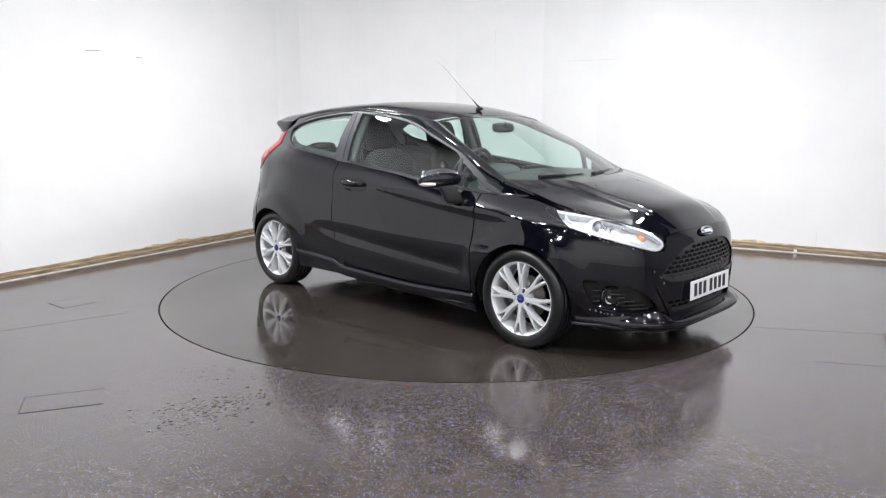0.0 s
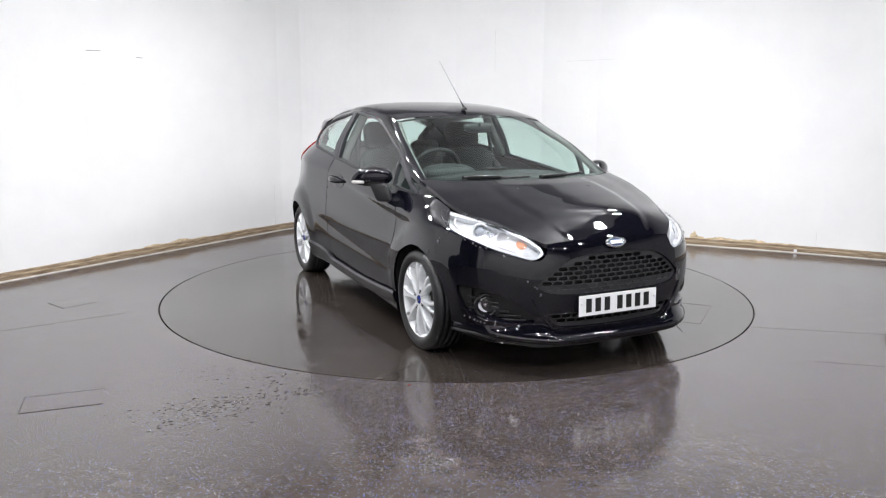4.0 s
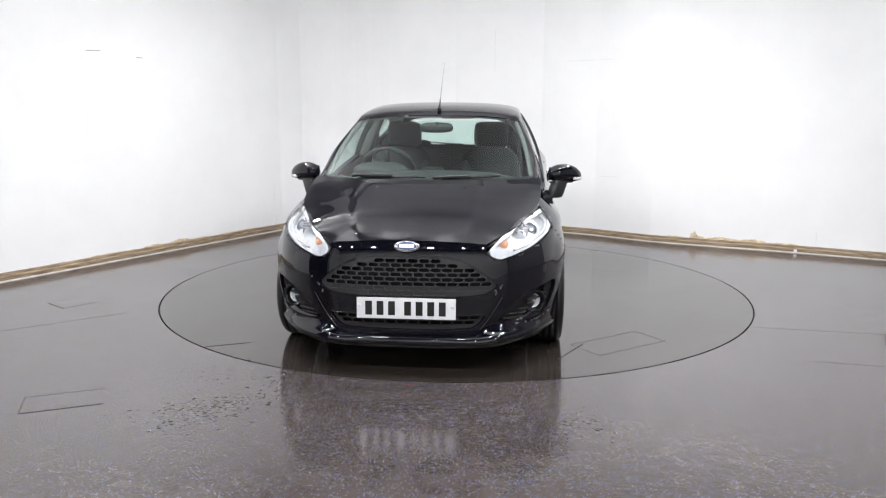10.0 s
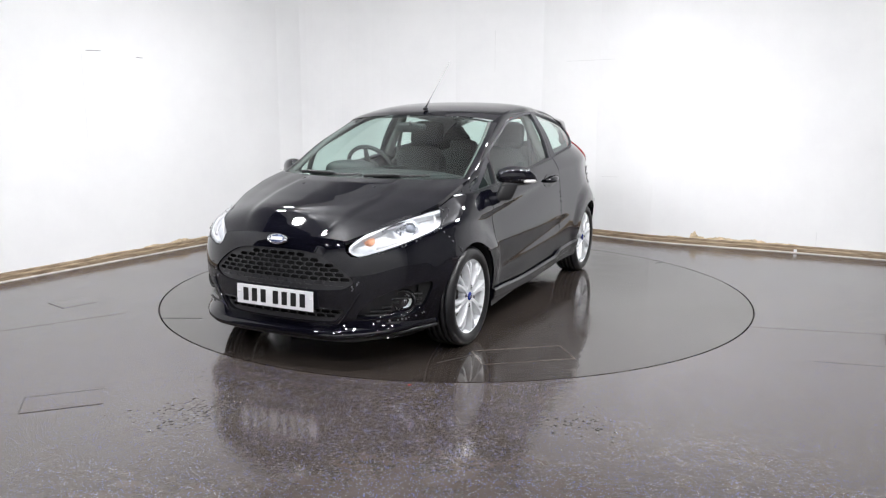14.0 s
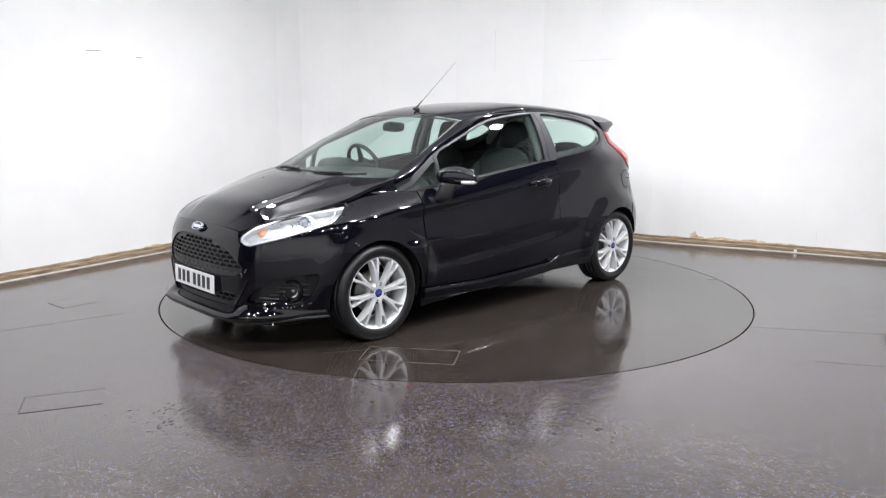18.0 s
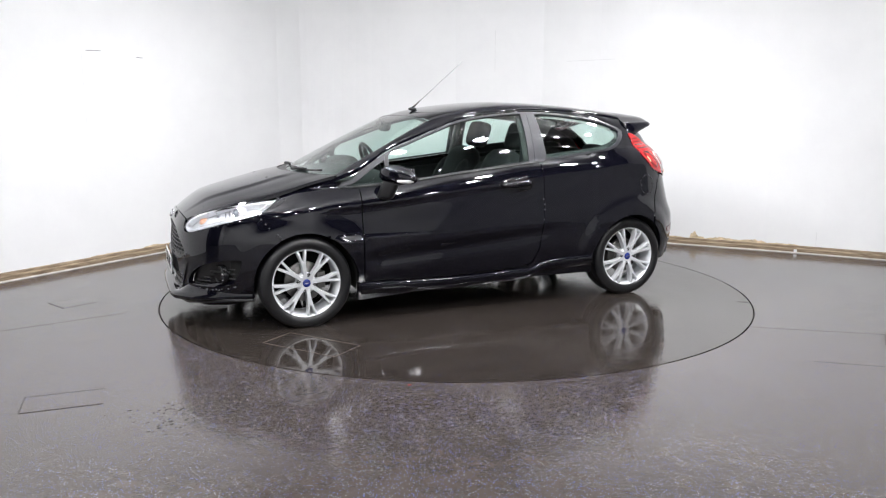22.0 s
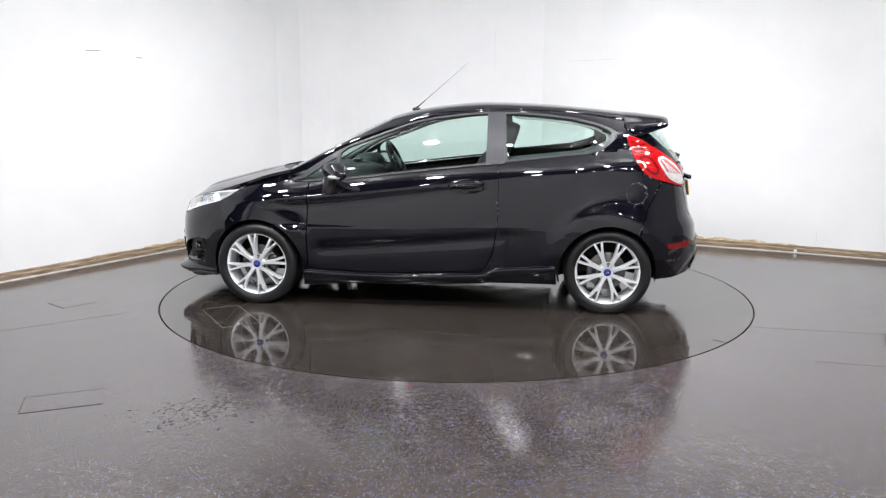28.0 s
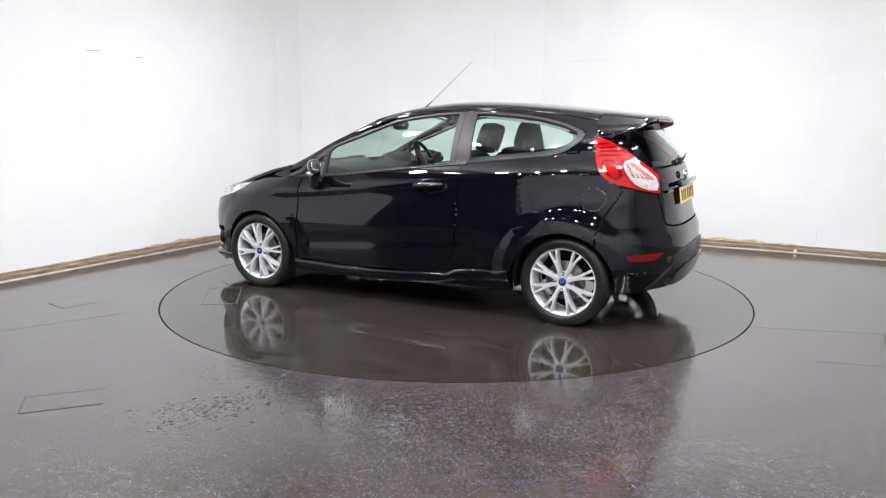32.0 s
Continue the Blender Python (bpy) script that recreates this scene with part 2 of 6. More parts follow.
def sharp_width(x, z):
    x, z = np.asarray(x, float), np.asarray(z, float)
    w, b, c = widest(x), belt_z(x), crease_z(x)
    yb = belt_y(x)
    low = np.clip((0.57 - z) / 0.37, 0, 1.3)
    swage = np.clip((0.93 - x) / 0.2, 0, 1) * np.clip((x + 0.72) / 0.35, 0, 1)
    w_low = w - 0.034 * low ** 1.6 - 0.0135 * swage * np.exp(-((z - swage_z(x) - 0.088) / 0.048) ** 2)
    up = np.clip((z - 0.57) / (c - 0.57), 0, 1)
    groove = np.clip((x + 0.75) / 1.7, 0, 1) * np.clip((1.55 - x) / 0.5, 0, 1)
    deep = np.maximum(c - z, 0) / (0.020 + 0.058 * groove)
    w_mid = w - 0.028 * up ** 1.15 - 0.021 * groove * deep * np.exp(1 - deep)
    s = np.clip((z - c) / (b - c), 0, 1)
    w_top = w - 0.028 - (w - 0.028 - yb) * (0.35 * s + 0.65 * s ** 1.7)
    d = np.maximum(z - b, 0)
    w_glass = yb - 0.22 * d - (0.62 + lean(x)) * d * d
    ax = np.where(x > 0, x - 1.2445, x + 1.2445)
    r = np.sqrt(ax * ax + (z - 0.29) ** 2)
    near = np.clip((0.505 - r) / 0.11, 0, 1)
    flare = np.where(x > 0, 0.013, 0.020) * near * near * (3 - 2 * near) * np.clip((z - 0.2) / 0.2, 0, 1) * np.clip((0.93 - z) / 0.2, 0, 1)
    tuck = np.clip((-x - 0.95) / 0.4, 0, 1) * np.clip((z - 0.62) / 0.26, 0, 1) * np.clip((b + 0.05 - z) / 0.2, 0, 1)
    tuck = 0.035 * tuck * tuck * (3 - 2 * tuck)
    return flare - tuck + np.where(z < 0.57, w_low, np.where(z < c, w_mid, np.where(z < b, w_top, w_glass)))


def around(p, z):
    """The outside at place p round the half plan: p is x between the corners; the front ends at p = 2.2, the rear at p = -2.2, both at y = 0."""
    p, z = np.asarray(p, float), np.asarray(z, float)
    s = np.clip(np.where(p > 0, (p - FRONT) / 1.3, (REAR - p) / 1.3), 0, 1)
    a = s * np.pi / 2
    x_end = np.where(p > 0, nose_x(z), tail_x(z))
    base = np.where(p > 0, FRONT, REAR)
    e = np.where(p > 0, ROUND_F, ROUND_R)
    cx = np.where(s > 0, np.maximum(np.sin(a), 1e-9) ** e, 0)
    cy = np.maximum(np.cos(a), 0) ** e
    x = np.where(s > 0, base + (x_end - base) * cx, p)
    return np.stack([x, half_width(x, z) * cy, z], -1)


def at_x(x, z):
    """The place p where the outside has this x at height z."""
    x, z = np.asarray(x, float), np.asarray(z, float)
    f = np.clip((x - FRONT) / (nose_x(z) - FRONT), 0, 1)
    r = np.clip((REAR - x) / (REAR - tail_x(z)), 0, 1)
    return np.where(x > FRONT, FRONT + 1.3 * np.arcsin(f ** (1 / ROUND_F)) * 2 / np.pi, np.where(x < REAR, REAR - 1.3 * np.arcsin(r ** (1 / ROUND_R)) * 2 / np.pi, x))


def at_y(y, z, end=1):
    """The place p where the front (end=1) or rear (end=-1) has this y at height z."""
    y, z = np.asarray(y, float), np.asarray(z, float)
    w = half_width(np.where(end > 0, 1.7, -1.7) + 0 * z, z)
    p = np.arccos(np.clip(np.abs(y) / w, 0, 1) ** (1 / (ROUND_F if end > 0 else ROUND_R))) * 2 / np.pi * 1.3
    return (FRONT + p) if end > 0 else (REAR - p)


# ---- building helpers ----
from mathutils.geometry import delaunay_2d_cdt


def mesh_of(name, verts, faces, smooth=True):
    me = bpy.data.meshes.new(name)
    me.from_pydata([tuple(map(float, v)) for v in verts], [], [tuple(map(int, f)) for f in faces])
    me.update()
    if smooth:
        me.shade_smooth()
    return me


def part(name, data, material, parent=None, label=""):
    """One mesh object, from a bmesh or a mesh, under a thing or a part."""
    if isinstance(data, bmesh.types.BMesh):
        me = bpy.data.meshes.new(name)
        data.to_mesh(me)
        data.free()
    else:
        me = data
    if material and not me.materials:
        me.materials.append(material)
    ob = new(name, me)
    if parent:
        ob.parent = parent
    if label:
        ob["label"] = label
    return ob


def box(sx, sy, sz, at=(0, 0, 0), bevel=0.0, rot=(0, 0, 0), segments=2):
    bm = bmesh.new()
    bmesh.ops.create_cube(bm, size=1)
    bmesh.ops.scale(bm, vec=(sx, sy, sz), verts=bm.verts)
    if bevel:
        bmesh.ops.bevel(bm, geom=bm.edges[:], offset=bevel, segments=segments, affect="EDGES", profile=0.6)
    bmesh.ops.transform(bm, matrix=pose(*at, *rot), verts=bm.verts)
    for f in bm.faces:
        f.smooth = bevel > 0.004
    return bm


def joined(*bms):
    """Several bmeshes as one."""
    out = bms[0]
    for b in bms[1:]:
        me = bpy.data.meshes.new("tmp")
        b.to_mesh(me)
        b.free()
        out.from_mesh(me)
        bpy.data.meshes.remove(me)
    return out


def tube(points, radius, sides=8, closed=False):
    """A round bar along points; radius is one number or one per point."""
    pts = [Vector(p) for p in points]
    n = len(pts)
    bm, rings = bmesh.new(), []
    side = None
    for i, p in enumerate(pts):
        a, b = (pts[(i - 1) % n], pts[(i + 1) % n]) if closed else (pts[max(i - 1, 0)], pts[min(i + 1, n - 1)])
        d = (b - a).normalized()
        if side is None:
            side = d.orthogonal().normalized()
        side = (side - d * side.dot(d)).normalized()
        up = d.cross(side)
        r = radius[i] if isinstance(radius, (list, tuple)) else radius
        rings.append([bm.verts.new(p + (side * math.cos(k * math.tau / sides) + up * math.sin(k * math.tau / sides)) * r) for k in range(sides)])
    for i in range(n if closed else n - 1):
        a, b = rings[i], rings[(i + 1) % n]
        for k in range(sides):
            bm.faces.new((a[k], a[(k + 1) % sides], b[(k + 1) % sides], b[k])).smooth = True
    if not closed:
        bm.faces.new(rings[0][::-1])
        bm.faces.new(rings[-1])
    bmesh.ops.recalc_face_normals(bm, faces=bm.faces[:])
    return bm


def lathe(profile, steps=48, axis="Y"):
    """A turned form: profile of (radius, along) pairs round the axis."""
    verts, faces, n = [], [], len(profile)
    for i in range(steps):
        c, s = math.cos(i * math.tau / steps), math.sin(i * math.tau / steps)
        for r, a in profile:
            verts.append((r * c, a, r * s) if axis == "Y" else (r * c, r * s, a))
    for i in range(steps):
        j = (i + 1) % steps
        for k in range(n - 1):
            faces.append((i * n + k, i * n + k + 1, j * n + k + 1, j * n + k))
    bm = bmesh.new()
    bm.from_mesh(mesh_of("tmp", verts, faces))
    bmesh.ops.remove_doubles(bm, verts=bm.verts[:], dist=1e-5)
    bmesh.ops.recalc_face_normals(bm, faces=bm.faces[:])
    return bm


def spline(points, per=6, closed=False):
    """A smooth run of points through the given ones."""
    p = [np.array(q, float) for q in points]
    n, out = len(p), []
    for i in range(n if closed else n - 1):
        a, b, c, d = (p[(i + k) % n] for k in (-1, 0, 1, 2)) if closed else (p[max(i - 1, 0)], p[i], p[i + 1], p[min(i + 2, n - 1)])
        for k in range(per):
            t = k / per
            out.append(0.5 * (2 * b + (c - a) * t + (2 * a - 5 * b + 4 * c - d) * t * t + (3 * b - a - 3 * c + d) * t ** 3))
    if not closed:
        out.append(p[-1])
    return out


def dense(points, step):
    """A closed outline with no edge longer than step."""
    out = []
    p = [np.array(q, float) for q in points]
    for a, b in zip(p, p[1:] + p[:1]):
        k = max(1, int(np.ceil(np.linalg.norm(b - a) / step)))
        out += [a + (b - a) * i / k for i in range(k)]
    return np.array(out)


def inside(poly, q):
    x, y = q[:, 0], q[:, 1]
    hit = np.zeros(len(q), bool)
    for (x0, y0), (x1, y1) in zip(poly, np.roll(poly, -1, 0)):
        if y0 != y1:
            hit ^= ((y0 > y) != (y1 > y)) & (x < (x1 - x0) * (y - y0) / (y1 - y0) + x0)
    return hit


def shrunk(poly, d):
    """The outline moved inwards by d."""
    p = np.array(poly, float)
    area = np.sum(p[:, 0] * np.roll(p[:, 1], -1) - np.roll(p[:, 0], -1) * p[:, 1])
    e = np.roll(p, -1, 0) - p
    n = np.stack([-e[:, 1], e[:, 0]], 1) / (np.linalg.norm(e, axis=1, keepdims=True) + 1e-12) * (1 if area > 0 else -1)
    m = n + np.roll(n, 1, 0)
    m /= np.maximum(np.sum(m * n, 1, keepdims=True), 0.35)
    return p + m * d


def filled(outline, holes=(), step=0.035):
    """Vertices and triangles of a flat region with holes, meshed evenly."""
    loops = [dense(outline, step)] + [np.array(h, float) for h in holes]
    pts, edges = [], []
    for lp in loops:
        k = len(pts)
        pts += list(lp)
        edges += [(k + i, k + (i + 1) % len(lp)) for i in range(len(lp))]
    lo, hi = loops[0].min(0), loops[0].max(0)
    gx, gy = np.meshgrid(np.arange(lo[0] + step / 2, hi[0], step), np.arange(lo[1] + step / 2, hi[1], step))
    gx[1::2] += step / 2
    g = np.stack([gx.ravel(), gy.ravel()], 1)
    keep = inside(loops[0], g)
    for h in loops[1:]:
        keep &= ~inside(h, g)
    g = g[keep]
    if len(g):
        edge = np.array(pts)
        near = np.array([np.min(np.hypot(*(edge - q).T)) for q in g])
        pts += list(g[near > step * 0.45])
    v, _, f, *_ = delaunay_2d_cdt([Vector((float(a), float(b))) for a, b in pts], edges, [], 0, 1e-6)
    v, f = np.array([tuple(q) for q in v]), np.array([t for t in f if len(t) == 3])
    mid = v[f].mean(1)
    ok = inside(loops[0], mid)
    for h in loops[1:]:
        ok &= ~inside(h, mid)
    return v, f[ok]


def skin(name, flat, surface, depth=0.014, out=0.0, side=1, both=False, centre=(0, 0, 0.6), cut=None):
    """A sheet over a flat region: surface maps it into space; its edges are turned inwards by depth. side=-1 mirrors it, both joins the two halves at y = 0."""
    v, f = flat
    used = np.unique(f)
    back = np.full(len(v), -1)
    back[used] = np.arange(len(used))
    v, f = v[used], back[f]
    h = 2e-3
    p = surface(v)
    du, dv = surface(v + [h, 0]) - surface(v - [h, 0]), surface(v + [0, h]) - surface(v - [0, h])
    n = np.cross(du, dv)
    n /= np.linalg.norm(n, axis=1, keepdims=True) + 1e-15
    bad = ~np.isfinite(n).all(1) | (np.linalg.norm(n, axis=1) < 0.5)
    n[bad] = (1, 0, 0)
    ctr = np.array(centre)
    n *= np.where(np.sum(n * (p - ctr), 1) < 0, -1, 1)[:, None]
    mid = np.abs(p[:, 1]) < 2e-4
    if both:
        n[mid, 1] = 0
        n[mid] /= np.linalg.norm(n[mid], axis=1, keepdims=True)
        p[mid, 1] = 0
    p = p + n * out
    tn = np.cross(p[f[:, 1]] - p[f[:, 0]], p[f[:, 2]] - p[f[:, 0]])
    flip = np.sum(tn * n[f[:, 0]], 1) < 0
    f = np.where(flip[:, None], f[:, ::-1], f)
    count = {}
    for a, b, c in f:
        for e in ((a, b), (b, c), (c, a)):
            count[e] = 1
    rim = [e for e in count if (e[1], e[0]) not in count and not (both and mid[e[0]] and mid[e[1]])]
    verts, norms, faces = list(p), list(n), [tuple(t) for t in f]
    ring = {}
    for a, b in rim:
        for q in (a, b):
            if q not in ring:
                ring[q] = len(verts)
                verts += [p[q], p[q] - n[q] * depth]
                norms += [n[q], n[q]]
    for a, b in rim:
        w = np.cross(p[b] - p[a], n[a])
        w /= np.linalg.norm(w) + 1e-12
        for q in (a, b):
            for k in (0, 1):
                norms[ring[q] + k] = w
        faces.append((ring[b], ring[a], ring[a] + 1, ring[b] + 1))
    verts, norms = np.array(verts), np.array(norms)
    if both:
        k = len(verts)
        other = verts * [1, -1, 1]
        faces += [tuple(np.array(t)[::-1] + k) for t in faces]
        verts, norms = np.vstack([verts, other]), np.vstack([norms, norms * [1, -1, 1]])
    elif side < 0:
        verts, norms = verts * [1, -1, 1], norms * [1, -1, 1]
        faces = [t[::-1] for t in faces]
    me = mesh_of(name, verts, faces)
    me.normals_split_custom_set_from_vertices([tuple(q) for q in norms])
    return me


def on_body(v):
    return around(v[:, 0], v[:, 1])


def side_line(points):
    """Outline points given as (x, z) on the car's side."""
    return [(float(at_x(x, z)), z) for x, z in points]


def end_line(points, end=1):
    """Outline points given as (y, z) on the car's front or rear."""
    return [(float(at_y(y, z, end)), z) for y, z in points]


def ribs(name, centre_line, edge_line, steps, across, bow=2.0, top=2.0, arch=None, thick=0.0, lift=None):
    """A sheet of ribs that run from a centre line (y = 0) to an edge line and on to its mirror; both lines are functions of u in 0..1.
    bow shapes the sweep in x, top the fall in z; arch=n makes each rib a rounded bow."""
    verts, faces = [], []
    cols = list(np.linspace(-1, 1, 2 * across + 1))
    for i in range(steps + 1):
        c, e = np.array(centre_line(i / steps)), np.array(edge_line(i / steps))
        for v in cols:
            a = abs(v)
            if arch:
                ang = a * np.pi / 2
                y, k = np.sin(ang) ** (2 / arch), 1 - np.cos(ang) ** (2 / arch) if a < 1 else 1.0
                p = np.array([c[0] + (e[0] - c[0]) * y ** bow, e[1] * y, c[2] + (e[2] - c[2]) * k])
            else:
                p = np.array([c[0] + (e[0] - c[0]) * a ** bow, e[1] * a, c[2] + (e[2] - c[2]) * a ** (top(i / steps) if callable(top) else top)])
            if lift:
                p[2] += lift(i / steps, a)
            verts.append((p[0], p[1] * (1 if v >= 0 else -1), p[2]))
    w = len(cols)
    for i in range(steps):
        for j in range(w - 1):
            faces.append((i * w + j, i * w + j + 1, (i + 1) * w + j + 1, (i + 1) * w + j))
    bm = bmesh.new()
    bm.from_mesh(mesh_of("tmp", verts, faces))
    bmesh.ops.recalc_face_normals(bm, faces=bm.faces[:])
    if sum(f.normal.z for f in bm.faces) < 0:
        bmesh.ops.reverse_faces(bm, faces=bm.faces[:])
    if thick:
        bm.normal_update()
        edges = [e for e in bm.edges if e.is_boundary]
        ext = bmesh.ops.extrude_edge_only(bm, edges=edges)
        moved = [q for q in ext["geom"] if isinstance(q, bmesh.types.BMVert)]
        for q in moved:
            q.co -= Vector((0, 0, thick))
        for e in edges:
            e.smooth = False
    for f in bm.faces:
        f.smooth = True
    return bm


# ---- the studio ----
TABLE_R = 2.2335                 # turntable


def ring_mesh(r0, r1, z, steps=128):
    v = [(r * math.cos(i * math.tau / steps), r * math.sin(i * math.tau / steps), z) for i in range(steps) for r in (r0, r1)]
    f = [(2 * i, 2 * i + 1, (2 * i + 3) % (2 * steps), (2 * i + 2) % (2 * steps)) for i in range(steps)]
    return v, f


def studio_floor():
    """One sheet with a round well for the turntable."""
    steps = 128
    v, f = ring_mesh(TABLE_R, 3.0, 0.0, steps)
    k = len(v)
    corners = 11.0
    for i in range(steps):
        a = i * math.tau / steps
        c, s = math.cos(a), math.sin(a)
        m = corners / max(abs(c), abs(s))
        v.append((m * c, m * s, 0.0))
    for i in range(steps):
        j = (i + 1) % steps
        f.append((2 * i + 1, k + i, k + j, 2 * j + 1))
    k2 = len(v)
    for i in range(steps):
        a = i * math.tau / steps
        v.append((TABLE_R * math.cos(a), TABLE_R * math.sin(a), -0.05))
    for i in range(steps):
        j = (i + 1) % steps
        f.append((2 * i, 2 * j, k2 + j, k2 + i))
    ob = part("floor", mesh_of("floor", v, f, False), FLOOR_COAT)
    tagged(ob, "dark coated studio floor with pale and blue flakes, wet-looking gloss", "floor", kind="structure")
    pit = part("floor_pit", lathe([(0.001, -0.05), (TABLE_R + 0.02, -0.05)], 96, "Z"), CRACK)
    tagged(pit, "dark pit under the turntable", "floor", kind="structure")


def strip(a, b, width, height=0.0015, z=0.0):
    """A thin raised or inked line on the floor between two (x, y) points."""
    a, b = Vector((*a, 0)), Vector((*b, 0))
    d = b - a
    bm = box(d.length, width, height)
    bmesh.ops.transform(bm, matrix=Matrix.Translation((a + b) / 2 + Vector((0, 0, z + height / 2))) @ pose(0, 0, 0, 0, 0, math.degrees(math.atan2(d.y, d.x))), verts=bm.verts)
    return bm


def turntable():
    table = new("turntable")
    tagged(table, "round dark floor turntable flush with the studio floor", "turntable")
    r = TABLE_R - 0.011
    plate = lathe([(0.001, 0.0), (0.6, 0.0), (1.3, 0.0), (r, 0.0), (r, -0.045)], 128, "Z")
    for f in plate.faces:
        f.smooth = False
    part("plate", plate, TABLE_COAT, table)
    return table


def service_hatch(parent, m, sx, sy, gap=0.004):
    """The recessed outline of a floor hatch: four dark joints, on the table or in the floor."""
    x, y = sx / 2, sy / 2
    for a, b in (((-x, -y), (x, -y)), ((x, -y), (x, y)), ((x, y), (-x, y)), ((-x, y), (-x, -y))):
        ob = part("hatch_joint", strip(a, b, gap, 0.0010), PALE_JOINT, parent)
        ob.matrix_local = m


WALL_H = CEILING
CORNER = [((1 - t) ** 2 * -1.836 + 2 * t * (1 - t) * -1.46 + t * t * -0.80, (1 - t) ** 2 * 3.26 + 2 * t * (1 - t) * 3.62 + t * t * 3.47) for t in np.linspace(0, 1, 13)]
LEFT_RUN = [(-4.85, -3.0), (-4.25, -0.93), (-3.712, 0.054), (-2.866, 1.545), (-2.05, 2.99)] + CORNER[:7]
RIGHT_RUN = CORNER[6:] + [(0.0, 3.36), (1.0, 3.05), (1.582, 2.70), (1.855, 2.475), (2.118, 2.275), (2.385, 2.125), (3.146, 1.765), (3.607, 1.527), (4.031, 1.29), (6.6, 0.10)]


def wall_run(name, run, label, thickness=0.12, height=WALL_H, z0=0.0, material=None):
    """A standing wall along a plan line, its room face on the line."""
    verts, faces = [], []
    n = len(run)
    p = [Vector((*q, 0)) for q in run]
    for i in range(n):
        d = (p[min(i + 1, n - 1)] - p[max(i - 1, 0)]).normalized()
        o = Vector((-d.y, d.x, 0)) * thickness
        for q in (p[i], p[i] + o):
            verts += [(q.x, q.y, z0), (q.x, q.y, z0 + height)]
    for i in range(n - 1):
        a, b = 4 * i, 4 * i + 4
        faces += [(a, b, b + 1, a + 1), (a + 2, a + 3, b + 3, b + 2), (a + 1, b + 1, b + 3, a + 3), (a, a + 2, b + 2, b)]
    faces += [(0, 1, 3, 2), (4 * n - 4, 4 * n - 2, 4 * n - 1, 4 * n - 3)]
    me = mesh_of(name, verts, faces, False)
    ob = part(name, me, material or WALL_PAINT)
    bm = bmesh.new()
    bm.from_mesh(me)
    bmesh.ops.recalc_face_normals(bm, faces=bm.faces[:])
    bm.to_mesh(me)
    bm.free()
    return tagged(ob, label, "wall", kind="structure")


def moulding(name, run, profile, material, label):
    """A strip with a profile of (out, up) pairs swept along the foot of a wall."""
    verts, faces = [], []
    n, k = len(run), len(profile)
    p = [Vector((*q, 0)) for q in run]
    for i in range(n):
        d = (p[min(i + 1, n - 1)] - p[max(i - 1, 0)]).normalized()
        o = Vector((d.y, -d.x, 0))
        verts += [tuple(p[i] + o * a + Vector((0, 0, b))) for a, b in profile]
    for i in range(n - 1):
        for j in range(k):
            a, b = i * k + j, i * k + (j + 1) % k
            faces.append((a, b, b + k, a + k))
    me = mesh_of(name, verts, faces, False)
    bm = bmesh.new()
    bm.from_mesh(me)
    bmesh.ops.recalc_face_normals(bm, faces=bm.faces[:])
    ob = part(name, bm, material)
    return tagged(ob, label, "skirting", kind="structure")


def studio_walls():
    wall_run("wall_left", LEFT_RUN, "white painted studio wall with faint seams and smears")
    wall_run("wall_right", RIGHT_RUN, "white painted studio wall with flaked paint above the skirting")
    # out of view; its grey only darkens what the car's flank reflects
    wall_run("wall_side", [(6.6, 0.10), (6.8, -7.8)], "unseen wall closing the room, toned grey to dim the car's reflections", material=DIMMING_WALL)
    wall_run("wall_back", [(6.8, -7.8), (-6.2, -7.8)], "plain white studio wall behind the tripod")
    wall_run("wall_return", [(-6.2, -7.8), (-5.65, -6.0)], "plain white studio wall beside the doorway")
    wall_run("wall_doorway", [(-5.65, -6.0), (-8.2, -5.5), (-7.4, -2.4), (-4.85, -3.0)], "dim doorway bay of the studio", material=CEILING_PAINT)
    top = part("ceiling", box(20, 20, 0.1, (-0.5, -2.5, CEILING + 0.05)), CEILING_PAINT)
    tagged(top, "dark studio ceiling", "ceiling", kind="structure")
    # added disc with hangers: hides lamps from the car, shows pale in its glass
    disc = lathe([(0.001, 0.0), (CANOPY_R - 0.02, 0.0), (CANOPY_R, 0.02), (CANOPY_R, 0.10), (0.001, 0.10)], 96, "Z")
    canopy = part("unseen_canopy", disc, CANOPY_PAINT)
    canopy.matrix_basis = pose(0, 0, CANOPY_Z)
    tagged(canopy, "unseen round pale disc added above the turntable to shape light and reflections", "canopy")
    for k in range(6):
        a = radians(60 * k)
        part("hanger", tube([(2.0 * math.cos(a), 2.0 * math.sin(a), 0.10), (2.0 * math.cos(a), 2.0 * math.sin(a), CEILING - CANOPY_Z)], 0.012, 6), SATIN_BLACK, canopy)
    board = [(0.0, 0.010), (0.024, 0.010), (0.026, 0.040), (0.022, 0.046), (0.013, 0.048), (0.013, 0.066), (0.008, 0.073), (0.0, 0.073)]
    moulding("baseboard_left", LEFT_RUN[1:], board, TRIM_WOOD, "worn brown wooden skirting with a pale lower lip")
    moulding("baseboard_right", RIGHT_RUN, board, TRIM_WOOD, "worn brown wooden skirting with a pale lower lip")
    lip = [(0.0, 0.0), (0.034, 0.0), (0.031, 0.008), (0.0, 0.0095)]
    moulding("trim_left", LEFT_RUN[1:], lip, PALE_STRIP, "pale sealant strip at the foot of the skirting")
    moulding("trim_right", RIGHT_RUN, lip, PALE_STRIP, "pale sealant strip at the foot of the skirting")


